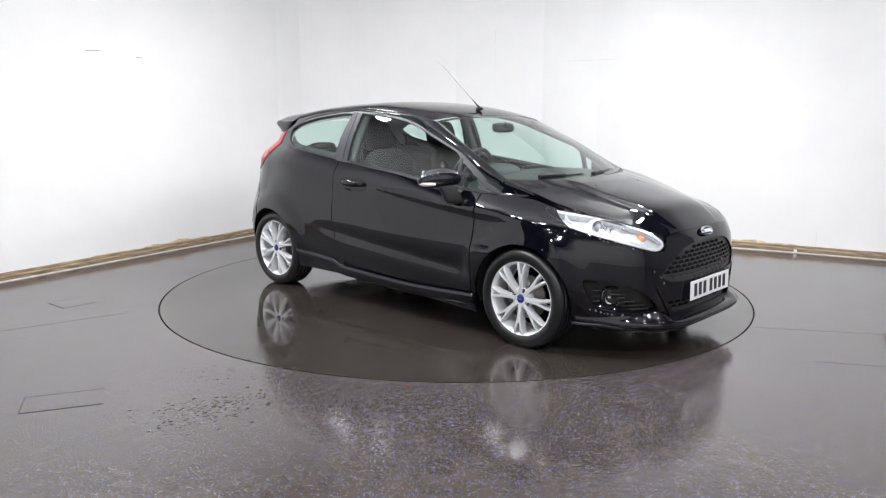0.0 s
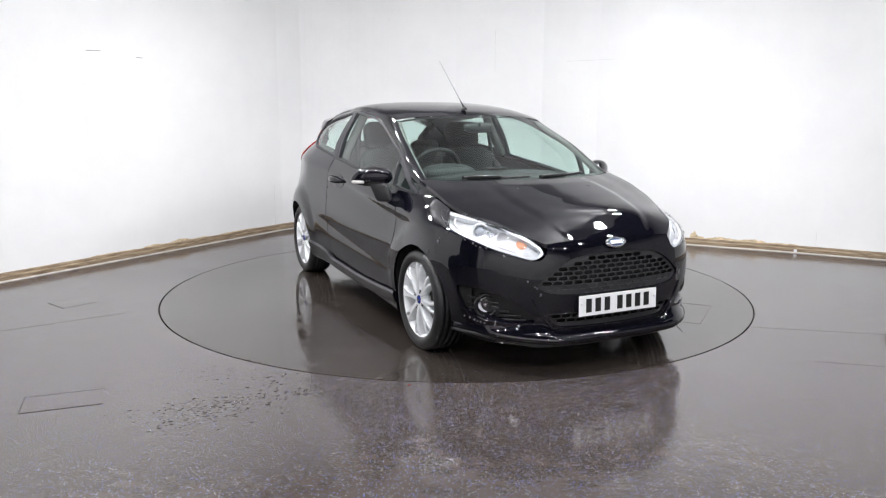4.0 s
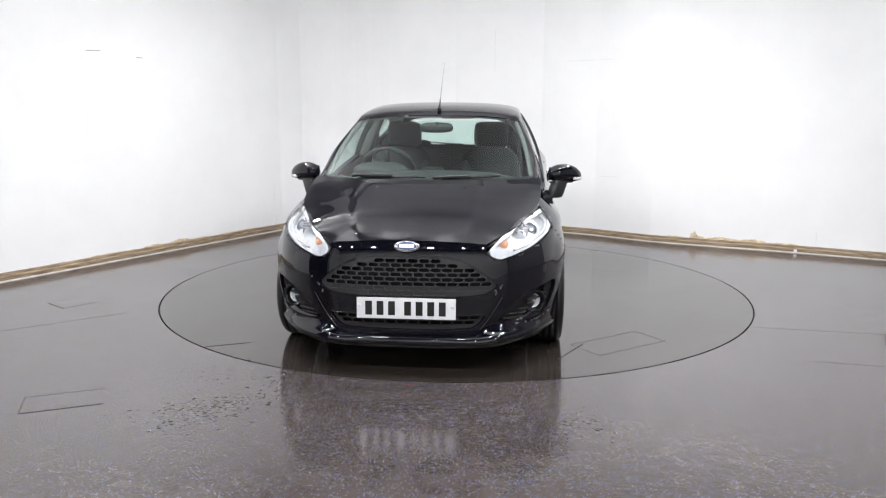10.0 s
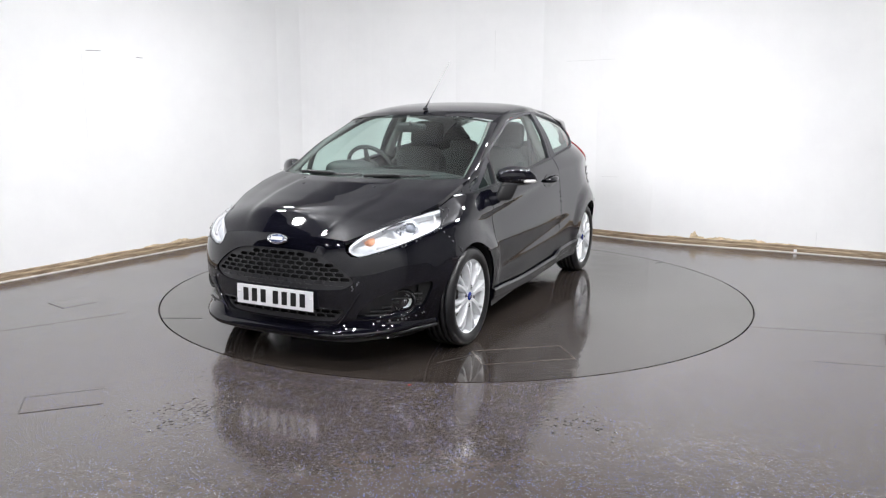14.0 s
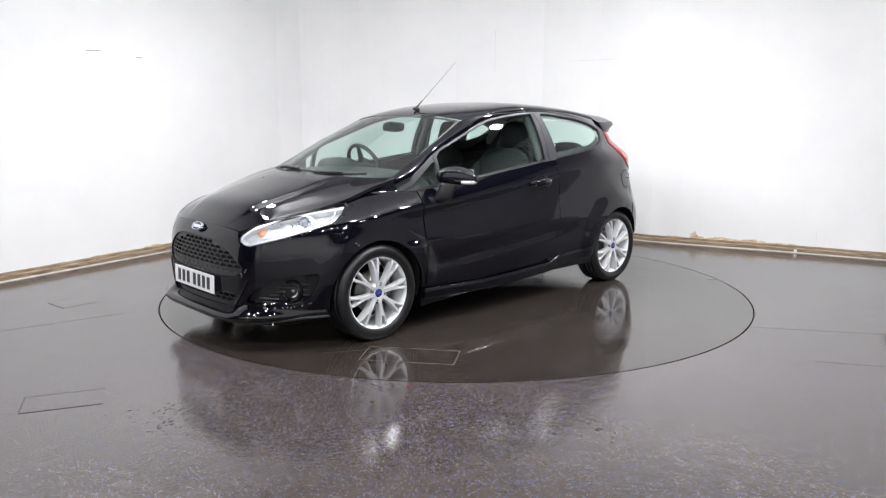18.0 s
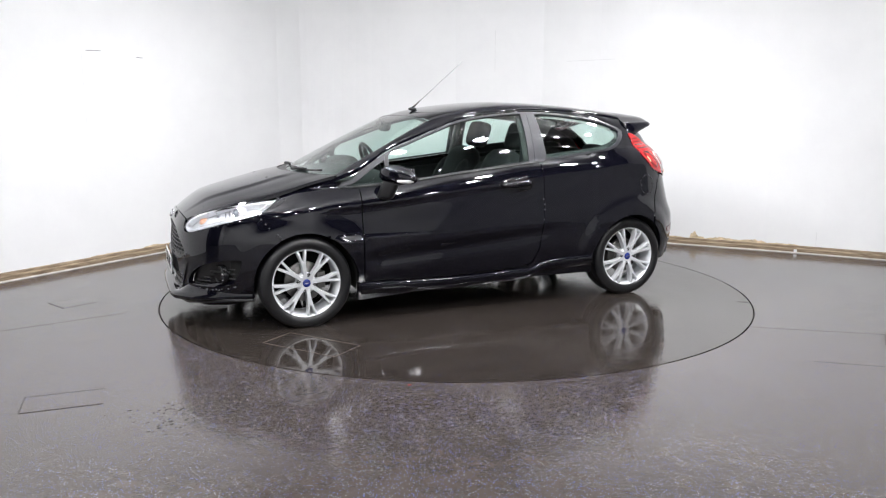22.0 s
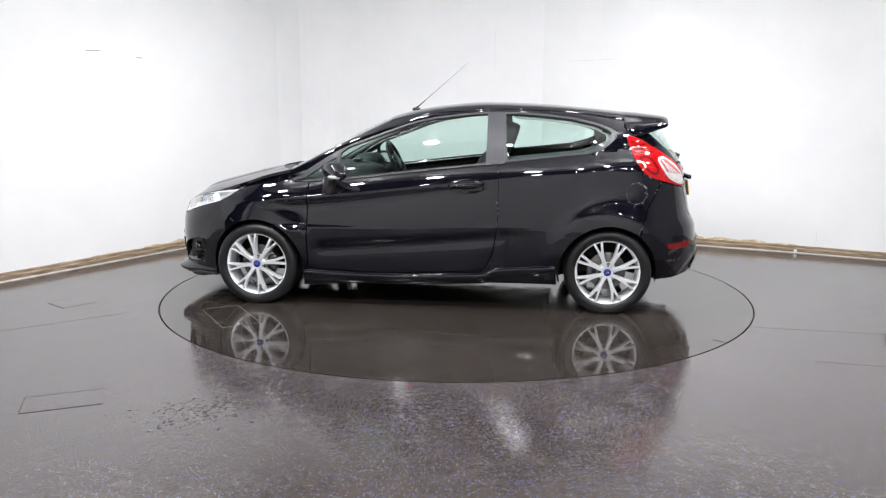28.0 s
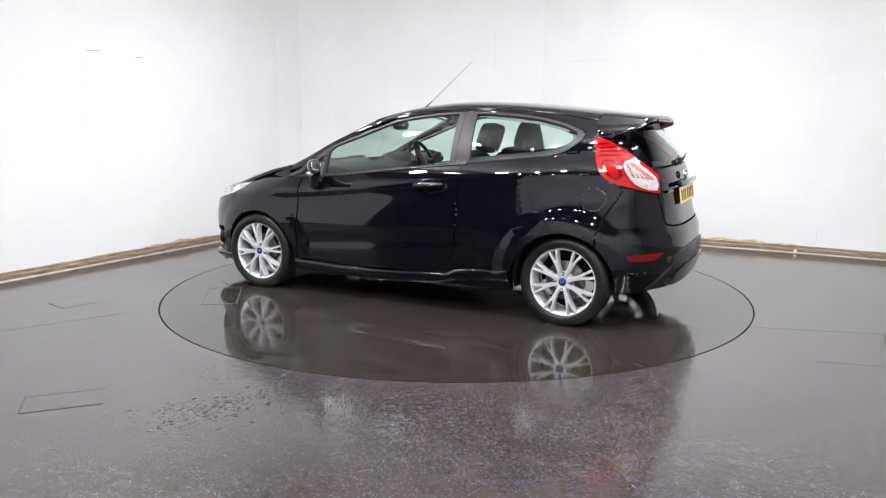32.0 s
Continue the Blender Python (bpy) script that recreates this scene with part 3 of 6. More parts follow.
def ceiling_lights():
    """Round spots: an arc under the edge of the canopy that faces across the room; a row over the tripod and six at the
    sides are added fill.
    """
    ring = [pose(LAMP_RING * math.cos(radians(a)), LAMP_RING * math.sin(radians(a)), CANOPY_Z - 0.13, 0, 0, a) @ pose(0, 0, 0, 0, 45, 0) for a in np.arange(-202.5, 23, 22.5)]
    # added fill: these two sets only lift the walls and what the car reflects
    wash = [pose(x, y, CEILING - 0.045) for x, y in ((-3.0, -3.0), (-3.2, -1.6), (3.4, -1.0), (4.4, -2.0), (2.9, -3.0), (4.3, -3.6))]
    row = [pose(x, -5.7, CEILING - 0.045) for x in (-4.6, -3.4, -2.1, -0.7, 0.7, 2.1, 3.4, 4.6)]
    for places, material in ((ring, LAMP_GLOW), (wash, WASH_FILL_GLOW), (row, ROW_FILL_GLOW)):
        ceiling_light_set(places, material)


def ceiling_light_set(places, glow):
    proto = None
    for m in places:
        if proto is None:
            proto = new("ceiling_light")
            tagged(proto, "round white spot in a dark rim, placed out of view to light the studio", "ceiling light", "studio lights")
            part("housing", lathe([(0.001, 0.045), (0.095, 0.045), (0.100, 0.040), (0.100, -0.004), (0.088, -0.004), (0.0865, 0.006)], 32, "Z"), SATIN_BLACK, proto)
            part("diffuser", lathe([(0.001, 0.002), (0.0865, 0.002), (0.0865, 0.006)], 32, "Z"), glow, proto, "glowing white disc")
            proto.matrix_basis = m
        else:
            copy_thing(proto, m)


def wall_marks():
    """Seams, scratches and flaked paint on the two visible walls."""
    def along(run, x):
        for (x0, y0), (x1, y1) in zip(run, run[1:]):
            if x0 <= x <= x1:
                d = Vector((x1 - x0, y1 - y0, 0)).normalized()
                return Vector((x, y0 + (y1 - y0) * (x - x0) / (x1 - x0), 0)), d, Vector((d.y, -d.x, 0))

    def mark(run, x0, z0, x1, z1, width, material, label, proud=0.0012):
        a, d, n = along(run, x0)
        b = along(run, x1)[0]
        q = [a + Vector((0, 0, z0)), b + Vector((0, 0, z1))]
        up = Vector((0, 0, width / 2)) if abs(z1 - z0) < (b - a).length else d * width / 2
        bm = bmesh.new()
        ring = [bm.verts.new(p + n * h + s * up) for h in (-0.002, proud) for p, s in ((q[0], -1), (q[1], -1), (q[1], 1), (q[0], 1))]
        for f in ((4, 5, 6, 7), (0, 1, 5, 4), (1, 2, 6, 5), (2, 3, 7, 6), (3, 0, 4, 7)):
            bm.faces.new([ring[i] for i in f])
        bmesh.ops.recalc_face_normals(bm, faces=bm.faces[:])
        return tagged(part("wall_mark", bm, material), label, "wall mark", kind="structure")

    scratch, seam = "thin grey scratch in the white wall paint", "faint upright joint between wall boards"
    for x0, z0, x1, z1 in ((-3.249, 1.904, -3.175, 1.909), (-2.991, 1.874, -2.957, 1.873)):
        mark(LEFT_RUN, x0, z0, x1, z1, 0.006, SCRATCH, scratch)
    for x, z0, z1 in ((-2.108, 0.075, 0.535), (-3.271, 1.126, 1.873)):
        mark(LEFT_RUN, x, z0, x, z1, 0.006, FAINT, seam)
    for x0, z0, x1, z1 in ((1.247, 1.947, 1.725, 1.952), (1.636, 0.671, 1.808, 0.68)):
        mark(RIGHT_RUN, x0, z0, x1, z1, 0.006, FAINT, scratch)
    for x, z0, z1 in ((0.456, 1.85, 2.315), (1.951, 1.755, 1.99), (2.146, 1.281, 1.726), (2.505, 1.086, 2.115), (3.572, 0.078, 0.22)):
        mark(RIGHT_RUN, x, z0, x, z1, 0.006, FAINT, seam)

    def flaked(run, x0, x1, tall, seed, material):
        """Bare plaster in an uneven strip where the paint has come away above the skirting."""
        rnd = random.Random(seed)
        n = max(8, int((x1 - x0) / 0.012))
        bm, low, top = bmesh.new(), [], []
        for i in range(n + 1):
            x = x0 + (x1 - x0) * i / n
            p, d, nrm = along(run, x)
            e = max(math.sin(math.pi * i / n), 0) ** 0.4
            h = tall(i / n) * (0.55 + 0.45 * rnd.random()) * e
            low.append(bm.verts.new(p + nrm * 0.0016 + Vector((0, 0, 0.073))))
            top.append(bm.verts.new(p + nrm * 0.0016 + Vector((0, 0, 0.0735 + h))))
        for i in range(n):
            bm.faces.new((low[i], low[i + 1], top[i + 1], top[i]))
        tagged(part("flaked_paint", bm, material), "flaked paint showing tan plaster above the skirting", "flaked paint", kind="structure")

    flaked(RIGHT_RUN, 2.276, 2.426, lambda t: 0.012, 1, FLAKED)
    flaked(RIGHT_RUN, 2.486, 2.636, lambda t: 0.10 * math.exp(-((t - 0.22) / 0.16) ** 2) + 0.03, 2, FLAKED)
    flaked(RIGHT_RUN, 2.636, 3.174, lambda t: 0.030 + 0.012 * math.sin(9 * t), 3, FLAKED)
    flaked(RIGHT_RUN, 3.174, 3.448, lambda t: 0.014, 4, FLAKED)
    flaked(LEFT_RUN, -3.308, -3.055, lambda t: 0.010, 5, FLAKED)
    flaked(LEFT_RUN, -3.024, -2.62, lambda t: 0.022 + 0.014 * math.sin(14 * t), 6, FLAKED)
    flaked(LEFT_RUN, -2.544, -2.239, lambda t: 0.012, 7, FLAKED)


def floor_hatch(name, m, sx, sy, gap, label, sides=(0, 1, 2, 3)):
    """A flush inspection cover in the floor, seen by its joints."""
    hatch = new(name)
    tagged(hatch, label, "floor hatch")
    hatch.matrix_basis = m
    x, y = sx / 2, sy / 2
    runs = (((-x, -y), (x, -y)), ((x, -y), (x, y)), ((x, y), (-x, y)), ((-x, y), (-x, -y)))
    part("cover", box(sx - 0.01, sy - 0.01, 0.0012, (0, 0, 0.0006)), FLOOR_COAT, hatch)
    for k in sides:
        part("joint", strip(*runs[k], gap, 0.0016), WORN_JOINT, hatch)


def loose_bits():
    floor_hatch("floor_hatch", pose(-1.882, -2.523, 0, 0, 0, 22), 0.36, 0.22, 0.004, "flush floor hatch with worn dark joints", (0, 2, 3))
    floor_hatch("floor_hatch", pose(-2.784, -0.608, 0, 0, 0, 51), 0.24, 0.24, 0.006, "small flush floor hatch with open joints", (2, 3))
    for a, b in (((-4.105, -2.296), (-2.278, -0.886)), ((2.024, -1.833), (4.313, -2.386)), ((1.919, -1.127), (3.471, -1.436))):
        tagged(part("floor_joint", strip(a, b, 0.008, 0.0008), WORN, None), "faint overlap line in the floor coating", "floor joint", kind="structure")
    bucket = new("bucket")
    tagged(bucket, "pale plastic bucket with a rolled rim on the floor", "bucket")
    bucket.matrix_basis = pose(3.11, -0.946, 0)
    part("body", lathe([(0.001, 0.004), (0.14, 0.004), (0.146, 0.0), (0.150, 0.004), (0.172, 0.16), (0.168, 0.16), (0.142, 0.012), (0.001, 0.012)], 40, "Z"), PALE_PLASTIC, bucket)
    part("rim", lathe([(0.168, 0.155), (0.180, 0.155), (0.183, 0.163), (0.178, 0.170), (0.168, 0.168), (0.168, 0.155)], 40, "Z"), PALE_PLASTIC, bucket)
    clip = tagged(part("skirting_clip", box(0.030, 0.012, 0.026, (0, 0, 0), 0.003, (0, 0, -27)), WHITE_PLATE), "small white plastic clip on the skirting lip", "clip")
    clip.matrix_basis = pose(3.395, 1.587, 0.026)
    tagged(part("red_chip", box(0.012, 0.006, 0.003, (-0.23, -2.27, 0.0015), 0.001), RED_LENS), "tiny red plastic chip on the floor", "chip")


def water_drops():
    """Beads of rinse water standing on the coating."""
    rnd = random.Random(5)
    verts, faces = [], []
    for cx, cy, sx, sy, turn, count in WET:
        c, s = math.cos(radians(turn)), math.sin(radians(turn))
        for _ in range(count):
            u, v = rnd.gauss(0, sx), rnd.gauss(0, sy)
            x, y, r = cx + c * u - s * v, cy + s * u + c * v, rnd.uniform(0.003, 0.009) * (1.5 if rnd.random() < 0.15 else 1)
            if math.hypot(x, y) < TABLE_R + 0.02 and math.hypot(x, y) > TABLE_R - 0.02:
                continue
            k, h, e, a0 = len(verts), r * rnd.uniform(0.12, 0.2), rnd.uniform(0.6, 1.0), rnd.random() * 3
            for ring_r, z in ((1.0, 0.0), (0.72, 0.62), (0.35, 0.93)):
                for i in range(8):
                    a = i * math.tau / 8
                    p, q = r * ring_r * math.cos(a), r * e * ring_r * math.sin(a)
                    verts.append((x + p * math.cos(a0) - q * math.sin(a0), y + p * math.sin(a0) + q * math.cos(a0), 0.0004 + h * z))
            verts.append((x, y, 0.0004 + h))
            for j in (0, 8):
                faces += [(k + j + i, k + j + (i + 1) % 8, k + j + 8 + (i + 1) % 8, k + j + 8 + i) for i in range(8)]
            faces += [(k + 16 + i, k + 16 + (i + 1) % 8, k + 24) for i in range(8)]
    ob = part("water_drops", mesh_of("water_drops", verts, faces, True), WATER)
    tagged(ob, "beads of rinse water scattered on the dark floor", "water drops", kind="stuff")


WET = ((-1.15, -2.62, 0.16, 0.10, 15, 260), (-0.62, -2.36, 0.22, 0.03, 12, 120), (0.55, -2.75, 0.10, 0.10, 0, 60), (-1.0, -2.2, 0.25, 0.10, -20, 90))


def table_marks(table):
    """The cover plate and short open joints in the turntable's coating."""
    service_hatch(table, pose(1.425, 1.101, 0.0005, 0, 0, 127.5), 0.54, 0.25)
    for a, b in (((-1.73, 1.25), (-1.80, 1.30)), ((1.756, -1.356), (1.64, -1.114)), ((1.775, 0.725), (1.47, 0.888))):
        part("table_joint", strip(a, b, 0.007, 0.0014), CRACK, table)


studio_floor()
studio_walls()
ceiling_lights()
wall_marks()
loose_bits()
water_drops()
table = turntable()
table_marks(table)


# ---- the car ----
car = new("car")
tagged(car, "glossy black three-door hatchback car with silver alloy wheels on a turntable", "car")

WHEEL_R, ARCH_R = 0.298, 0.328
AXLE_F, AXLE_R = 1.2445, -1.2445


def arch_points(cx, a0, a1, r=ARCH_R, cz=0.29, n=18):
    return [(cx + r * math.cos(radians(a0 + (a1 - a0) * i / n)), cz + r * math.sin(radians(a0 + (a1 - a0) * i / n))) for i in range(n + 1)]


roof_edge_z = curve((0.30, 1.265), (0.08, 1.335), (-0.15, 1.372), (-0.5, 1.392), (-0.92, 1.378), (-1.2, 1.345), (-1.40, 1.31))
window_top_z = curve((1.03, 0.874), (0.83, 1.0), (0.63, 1.122), (0.45, 1.191), (0.26, 1.262), (0.08, 1.322), (-0.15, 1.358), (-0.35, 1.375), (-0.52, 1.38), (-0.92, 1.352), (-1.15, 1.305), (-1.30, 1.25))
roof_mid_z = curve((0.322, 1.354), (0.20, 1.388), (-0.056, 1.432), (-0.364, 1.455), (-0.712, 1.445), (-1.139, 1.41), (-1.35, 1.388), (-1.70, 1.345))


def both_sides(name, outline, material, holes=(), step=0.035, depth=0.014, out=0.0, gap=0.0022, label="", parent=None, surface=on_body):
    """A panel on the left and its mirror on the right."""
    line = dense(outline, step)
    flat = filled(shrunk(line, gap) if gap else line, holes, step)
    return [part(name, skin(name, flat, surface, depth, out, s), material, parent or car, label) for s in (1, -1)]


def run_z(fn, x0, x1, n=12, dz=0.0):
    return [(x0 + (x1 - x0) * i / n, float(fn(x0 + (x1 - x0) * i / n)) + dz) for i in range(n + 1)]


# wings, doors and rear quarters
wing_top_z = curve((1.0, 0.966), (1.18, 0.924), (1.30, 0.888), (1.36, 0.862))


def wing():
    seam_top, seam_low = (1.54, 0.733), (1.405, 0.588)
    line = [(0.865, 0.27), (0.865, 0.70)] + run_z(belt_z, 0.865, 0.985, 4, -0.004) + [(1.005, 0.915)] + run_z(wing_top_z, 1.02, 1.335, 8, -0.004) + [(1.45, 0.785), seam_top, seam_low]
    line += arch_points(AXLE_F, 62, 184)
    both_sides("front_wing", side_line(line), BLACK_PAINT, step=0.02)


def door():
    line = [(0.86, 0.275), (0.3, 0.255), (-0.30, 0.28), (-0.40, 0.31), (-0.45, 0.40), (-0.485, 0.60), (-0.49, 0.90)]
    line += run_z(belt_z, -0.485, 0.86, 14, -0.004)
    return both_sides("door", side_line(line), BLACK_PAINT, step=0.015)


def quarter():
    line = [(-0.489, 0.60), (-0.454, 0.40), (-0.404, 0.308), (-0.36, 0.288), (-0.42, 0.268), (-0.89, 0.335)] + arch_points(AXLE_R, 8, 128)[0:]
    line += [(-1.452, 0.60), (-1.50, 0.75), (-1.585, 0.90)]
    line += [(-1.53, 0.945), (-1.475, 0.965), (-1.43, 1.03), (-1.392, 1.12), (-1.375, 1.215), (-1.355, 1.29)]
    line += run_z(roof_edge_z, -1.35, -0.50, 12)
    line += [(-0.495, 1.385)] + run_z(window_top_z, -0.52, -1.30, 12, 0.004)
    line += spline([(-1.305, 1.24), (-1.28, 1.20), (-1.20, 1.135), (-1.12, 1.104)], 3)[1:] + run_z(belt_z, -1.10, -0.49, 8, 0.0) + [(-0.49, 0.80)]
    both_sides("rear_quarter", side_line(line), BLACK_PAINT, step=0.02)


def side_glass():
    # black surround with three openings; the panes sit a little deeper
    front = [(0.975, 0.893), (0.70, 1.045), (0.672, 1.055), (0.675, 0.918)]
    main = [(0.645, 0.917)] + [(0.640, 1.085), (0.60, 1.122)] + run_z(window_top_z, 0.45, -0.405, 9, -0.014) + [(-0.405, 1.03)] + run_z(belt_z, -0.40, 0.64, 8, 0.012)[:-1]
    rear = [(-0.545, 1.052)] + [(-0.525, 1.36)] + run_z(window_top_z, -0.56, -1.15, 8, -0.016) + [(-1.235, 1.255), (-1.255, 1.235), (-1.24, 1.205), (-1.18, 1.15), (-1.11, 1.122)] + run_z(belt_z, -1.05, -0.6, 5, 0.014)
    line = run_z(belt_z, -1.12, 1.0, 18, 0.001) + [(1.03, 0.880)] + run_z(window_top_z, 0.95, -1.26, 24, 0.0) + [(-1.298, 1.235), (-1.275, 1.19), (-1.20, 1.13)]
    holes = [dense(side_line(h), 0.03) for h in (front, main, rear)]
    both_sides("window_surround", side_line(line), GREY_TRIM, holes, 0.04, 0.02, 0.002, 0.001, "dark grey satin window surround")
    for name, h in (("front_quarter_glass", front), ("door_glass", main), ("rear_quarter_glass", rear)):
        both_sides(name, side_line(h), GLASS, step=0.06, depth=0.003, out=-0.008, gap=-0.006, label="green tinted side glass")
    pillar = [(-0.398, 1.013), (-0.40, 1.368), (-0.443, 1.372), (-0.438, 1.017)]
    both_sides("pillar_trim", side_line(pillar), GREY_TRIM, step=0.05, depth=0.004, out=0.006, gap=0.0, label="dark grey pillar trim")
    pillar = [(-0.447, 1.018), (-0.452, 1.372), (-0.515, 1.375), (-0.525, 1.027)]
    both_sides("pillar_trim", side_line(pillar), GREY_TRIM, step=0.05, depth=0.004, out=0.005, gap=0.0, label="dark grey pillar trim")
    post = [(0.648, 0.912), (0.645, 1.095), (0.668, 1.085), (0.672, 0.912)]
    both_sides("window_post", side_line(post), SATIN_BLACK, step=0.05, depth=0.004, out=0.006, gap=0.0)
    # satin waist strip
    both_sides("waist_strip", side_line(run_z(belt_z, -0.485, 0.90, 14, -0.004) + run_z(belt_z, 0.90, -0.485, 14, 0.008)), SATIN_BLACK, step=0.03, depth=0.006, out=0.007, gap=0)


def sill():
    line = [(0.90, 0.15), (0.90, 0.262), (0.3, 0.245), (-0.3, 0.265), (-0.40, 0.268), (-0.89, 0.33), (-0.90, 0.205), (-0.2, 0.20), (0.3, 0.18)]
    # the ledge along the top of the skirt: a rounded shoulder that stands out from the door
    top = curve((0.885, 0.268), (0.3, 0.250), (-0.3, 0.270), (-0.40, 0.276), (-0.48, 0.312), (-0.885, 0.342))
    for s in (1, -1):
        verts, faces, rows = [], [], 70
        for i in range(rows + 1):
            x = 0.885 - 1.77 * i / rows
            z = float(top(x))
            for dz, out in ((0.0, 0.001), (-0.002, 0.012), (-0.006, 0.019), (-0.026, 0.024), (-0.060, 0.023), (-0.080, 0.012)):
                q = around(x, z + dz)
                verts.append((q[0], (q[1] + out) * s, q[2]))
        for i in range(rows):
            for k in range(5):
                f = (i * 6 + k, i * 6 + k + 1, i * 6 + k + 7, i * 6 + k + 6)
                faces.append(f if s > 0 else f[::-1])
        part("skirt_ledge", mesh_of("skirt_ledge", verts, faces), BLACK_PAINT, car)
    both_sides("side_skirt", side_line(line), BLACK_PAINT, step=0.03, depth=0.05, out=0.012, label="body-coloured side skirt")


wing()
door()
quarter()
side_glass()
sill()


# bonnet, windscreen, roof
def line3(*pts):
    xs, ys, zs = (curve(*[(p[0], p[k]) for p in pts]) for k in (1, 2, 3))
    return lambda u: (float(xs(u)), float(ys(u)), float(zs(u)))


hood_mid = line3((0, 1.235, 0, 0.965), (0.2, 1.38, 0, 0.929), (0.45, 1.585, 0, 0.878), (0.7, 1.775, 0, 0.824), (0.87, 1.885, 0, 0.756), (0.95, 1.925, 0, 0.727), (1, 1.945, 0, 0.711))
hood_edge = line3((0, 1.0, 0.712, 0.970), (0.18, 1.18, 0.712, 0.928), (0.35, 1.36, 0.703, 0.870), (0.55, 1.56, 0.642, 0.812), (0.8, 1.80, 0.532, 0.752), (1, 1.922, 0.410, 0.694))


def hood_lift(u, a):
    k = min(max((0.52 + 0.14 * u - a) / 0.09, 0), 1)
    return 0.009 * k * k * (3 - 2 * k) * min(1, (1 - u) * 4) * min(1, u * 5 + 0.3) - 0.003 * math.exp(-((a - 0.80) / 0.09) ** 2) * (1 - u)


part("bonnet", ribs("bonnet", hood_mid, hood_edge, 44, 36, 2.0, lambda u: 2.54, thick=0.02, lift=hood_lift), BLACK_PAINT, car)
screen_mid = line3((0, 1.16, 0, 0.955), (0.2, 0.99, 0, 1.033), (0.42, 0.80, 0, 1.135), (0.7, 0.56, 0, 1.256), (0.88, 0.41, 0, 1.322), (1, 0.325, 0, 1.352))
screen_edge = line3((0, 1.0, 0.674, 0.972), (0.25, 0.825, 0.658, 1.062), (0.5, 0.65, 0.636, 1.152), (0.75, 0.475, 0.606, 1.235), (1, 0.30, 0.568, 1.318))
screen_fall = lambda u: 2.0 + 1.2 * u ** 3
screen = part("windscreen", ribs("windscreen", screen_mid, screen_edge, 20, 16, 2.0, screen_fall), GLASS, car, "green tinted windscreen")
roof_mid = lambda u: (0.322 - 1.672 * u, 0.0, float(roof_mid_z(0.322 - 1.672 * u)))


def roof_edge(u):
    x = 0.30 - 1.65 * u
    z = float(roof_edge_z(x))
    return (x, float(around(at_x(x, z), z)[1]) - 0.001, z)


def roof_side(u):
    """The roof's outer edge: at the front it meets the corner of the windscreen."""
    k = min(max(u, 0) / 0.32, 1)
    k = k * k * (3 - 2 * k)
    c, c0, e, h = (np.array(q) for q in (roof_mid(u), roof_mid(0), roof_edge(u), screen_edge(1)))
    flat = h + [0, 0.012, 0.001] + (c - c0) * [1, 0, 1]
    return flat + (e - flat) * k


def roof_panel():
    """The roof's bowed ribs; the foremost ones take over the sweep of the windscreen's head."""
    verts, faces, rows, across = [], [], 48, 24
    cols = np.linspace(-1, 1, 2 * across + 1)
    head_mid, head_edge = np.array(screen_mid(1)), np.array(screen_edge(1))
    for i in range(rows + 1):
        u = i / rows
        c, e = np.array(roof_mid(u)), np.array(roof_edge(u))
        k = min(u / 0.32, 1)
        k = k * k * (3 - 2 * k)
        for v in cols:
            a = abs(v)
            ang = a * np.pi / 2
            y = np.sin(ang) ** 0.8
            drop = 1 - np.cos(ang) ** 0.8 if a < 1 else 1.0
            bow = np.array([c[0] + (e[0] - c[0]) * y * y, e[1] * y, c[2] + (e[2] - c[2]) * drop])
            b = np.sin(ang) ** 0.8
            flat = np.array([head_mid[0] + (head_edge[0] - head_mid[0]) * b * b, (head_edge[1] + 0.012) * b, head_mid[2] + (head_edge[2] - head_mid[2]) * b ** 3.2 + 0.001])
            flat = flat + (c - np.array(roof_mid(0))) * [1, 0, 1]
            q = flat + (bow - flat) * k
            verts.append((q[0], q[1] * (1 if v >= 0 else -1), q[2]))
    w = len(cols)
    for i in range(rows):
        for j in range(w - 1):
            faces.append((i * w + j, (i + 1) * w + j, (i + 1) * w + j + 1, i * w + j + 1))
    return mesh_of("roof", verts, faces)


part("roof", roof_panel(), BLACK_PAINT, car)


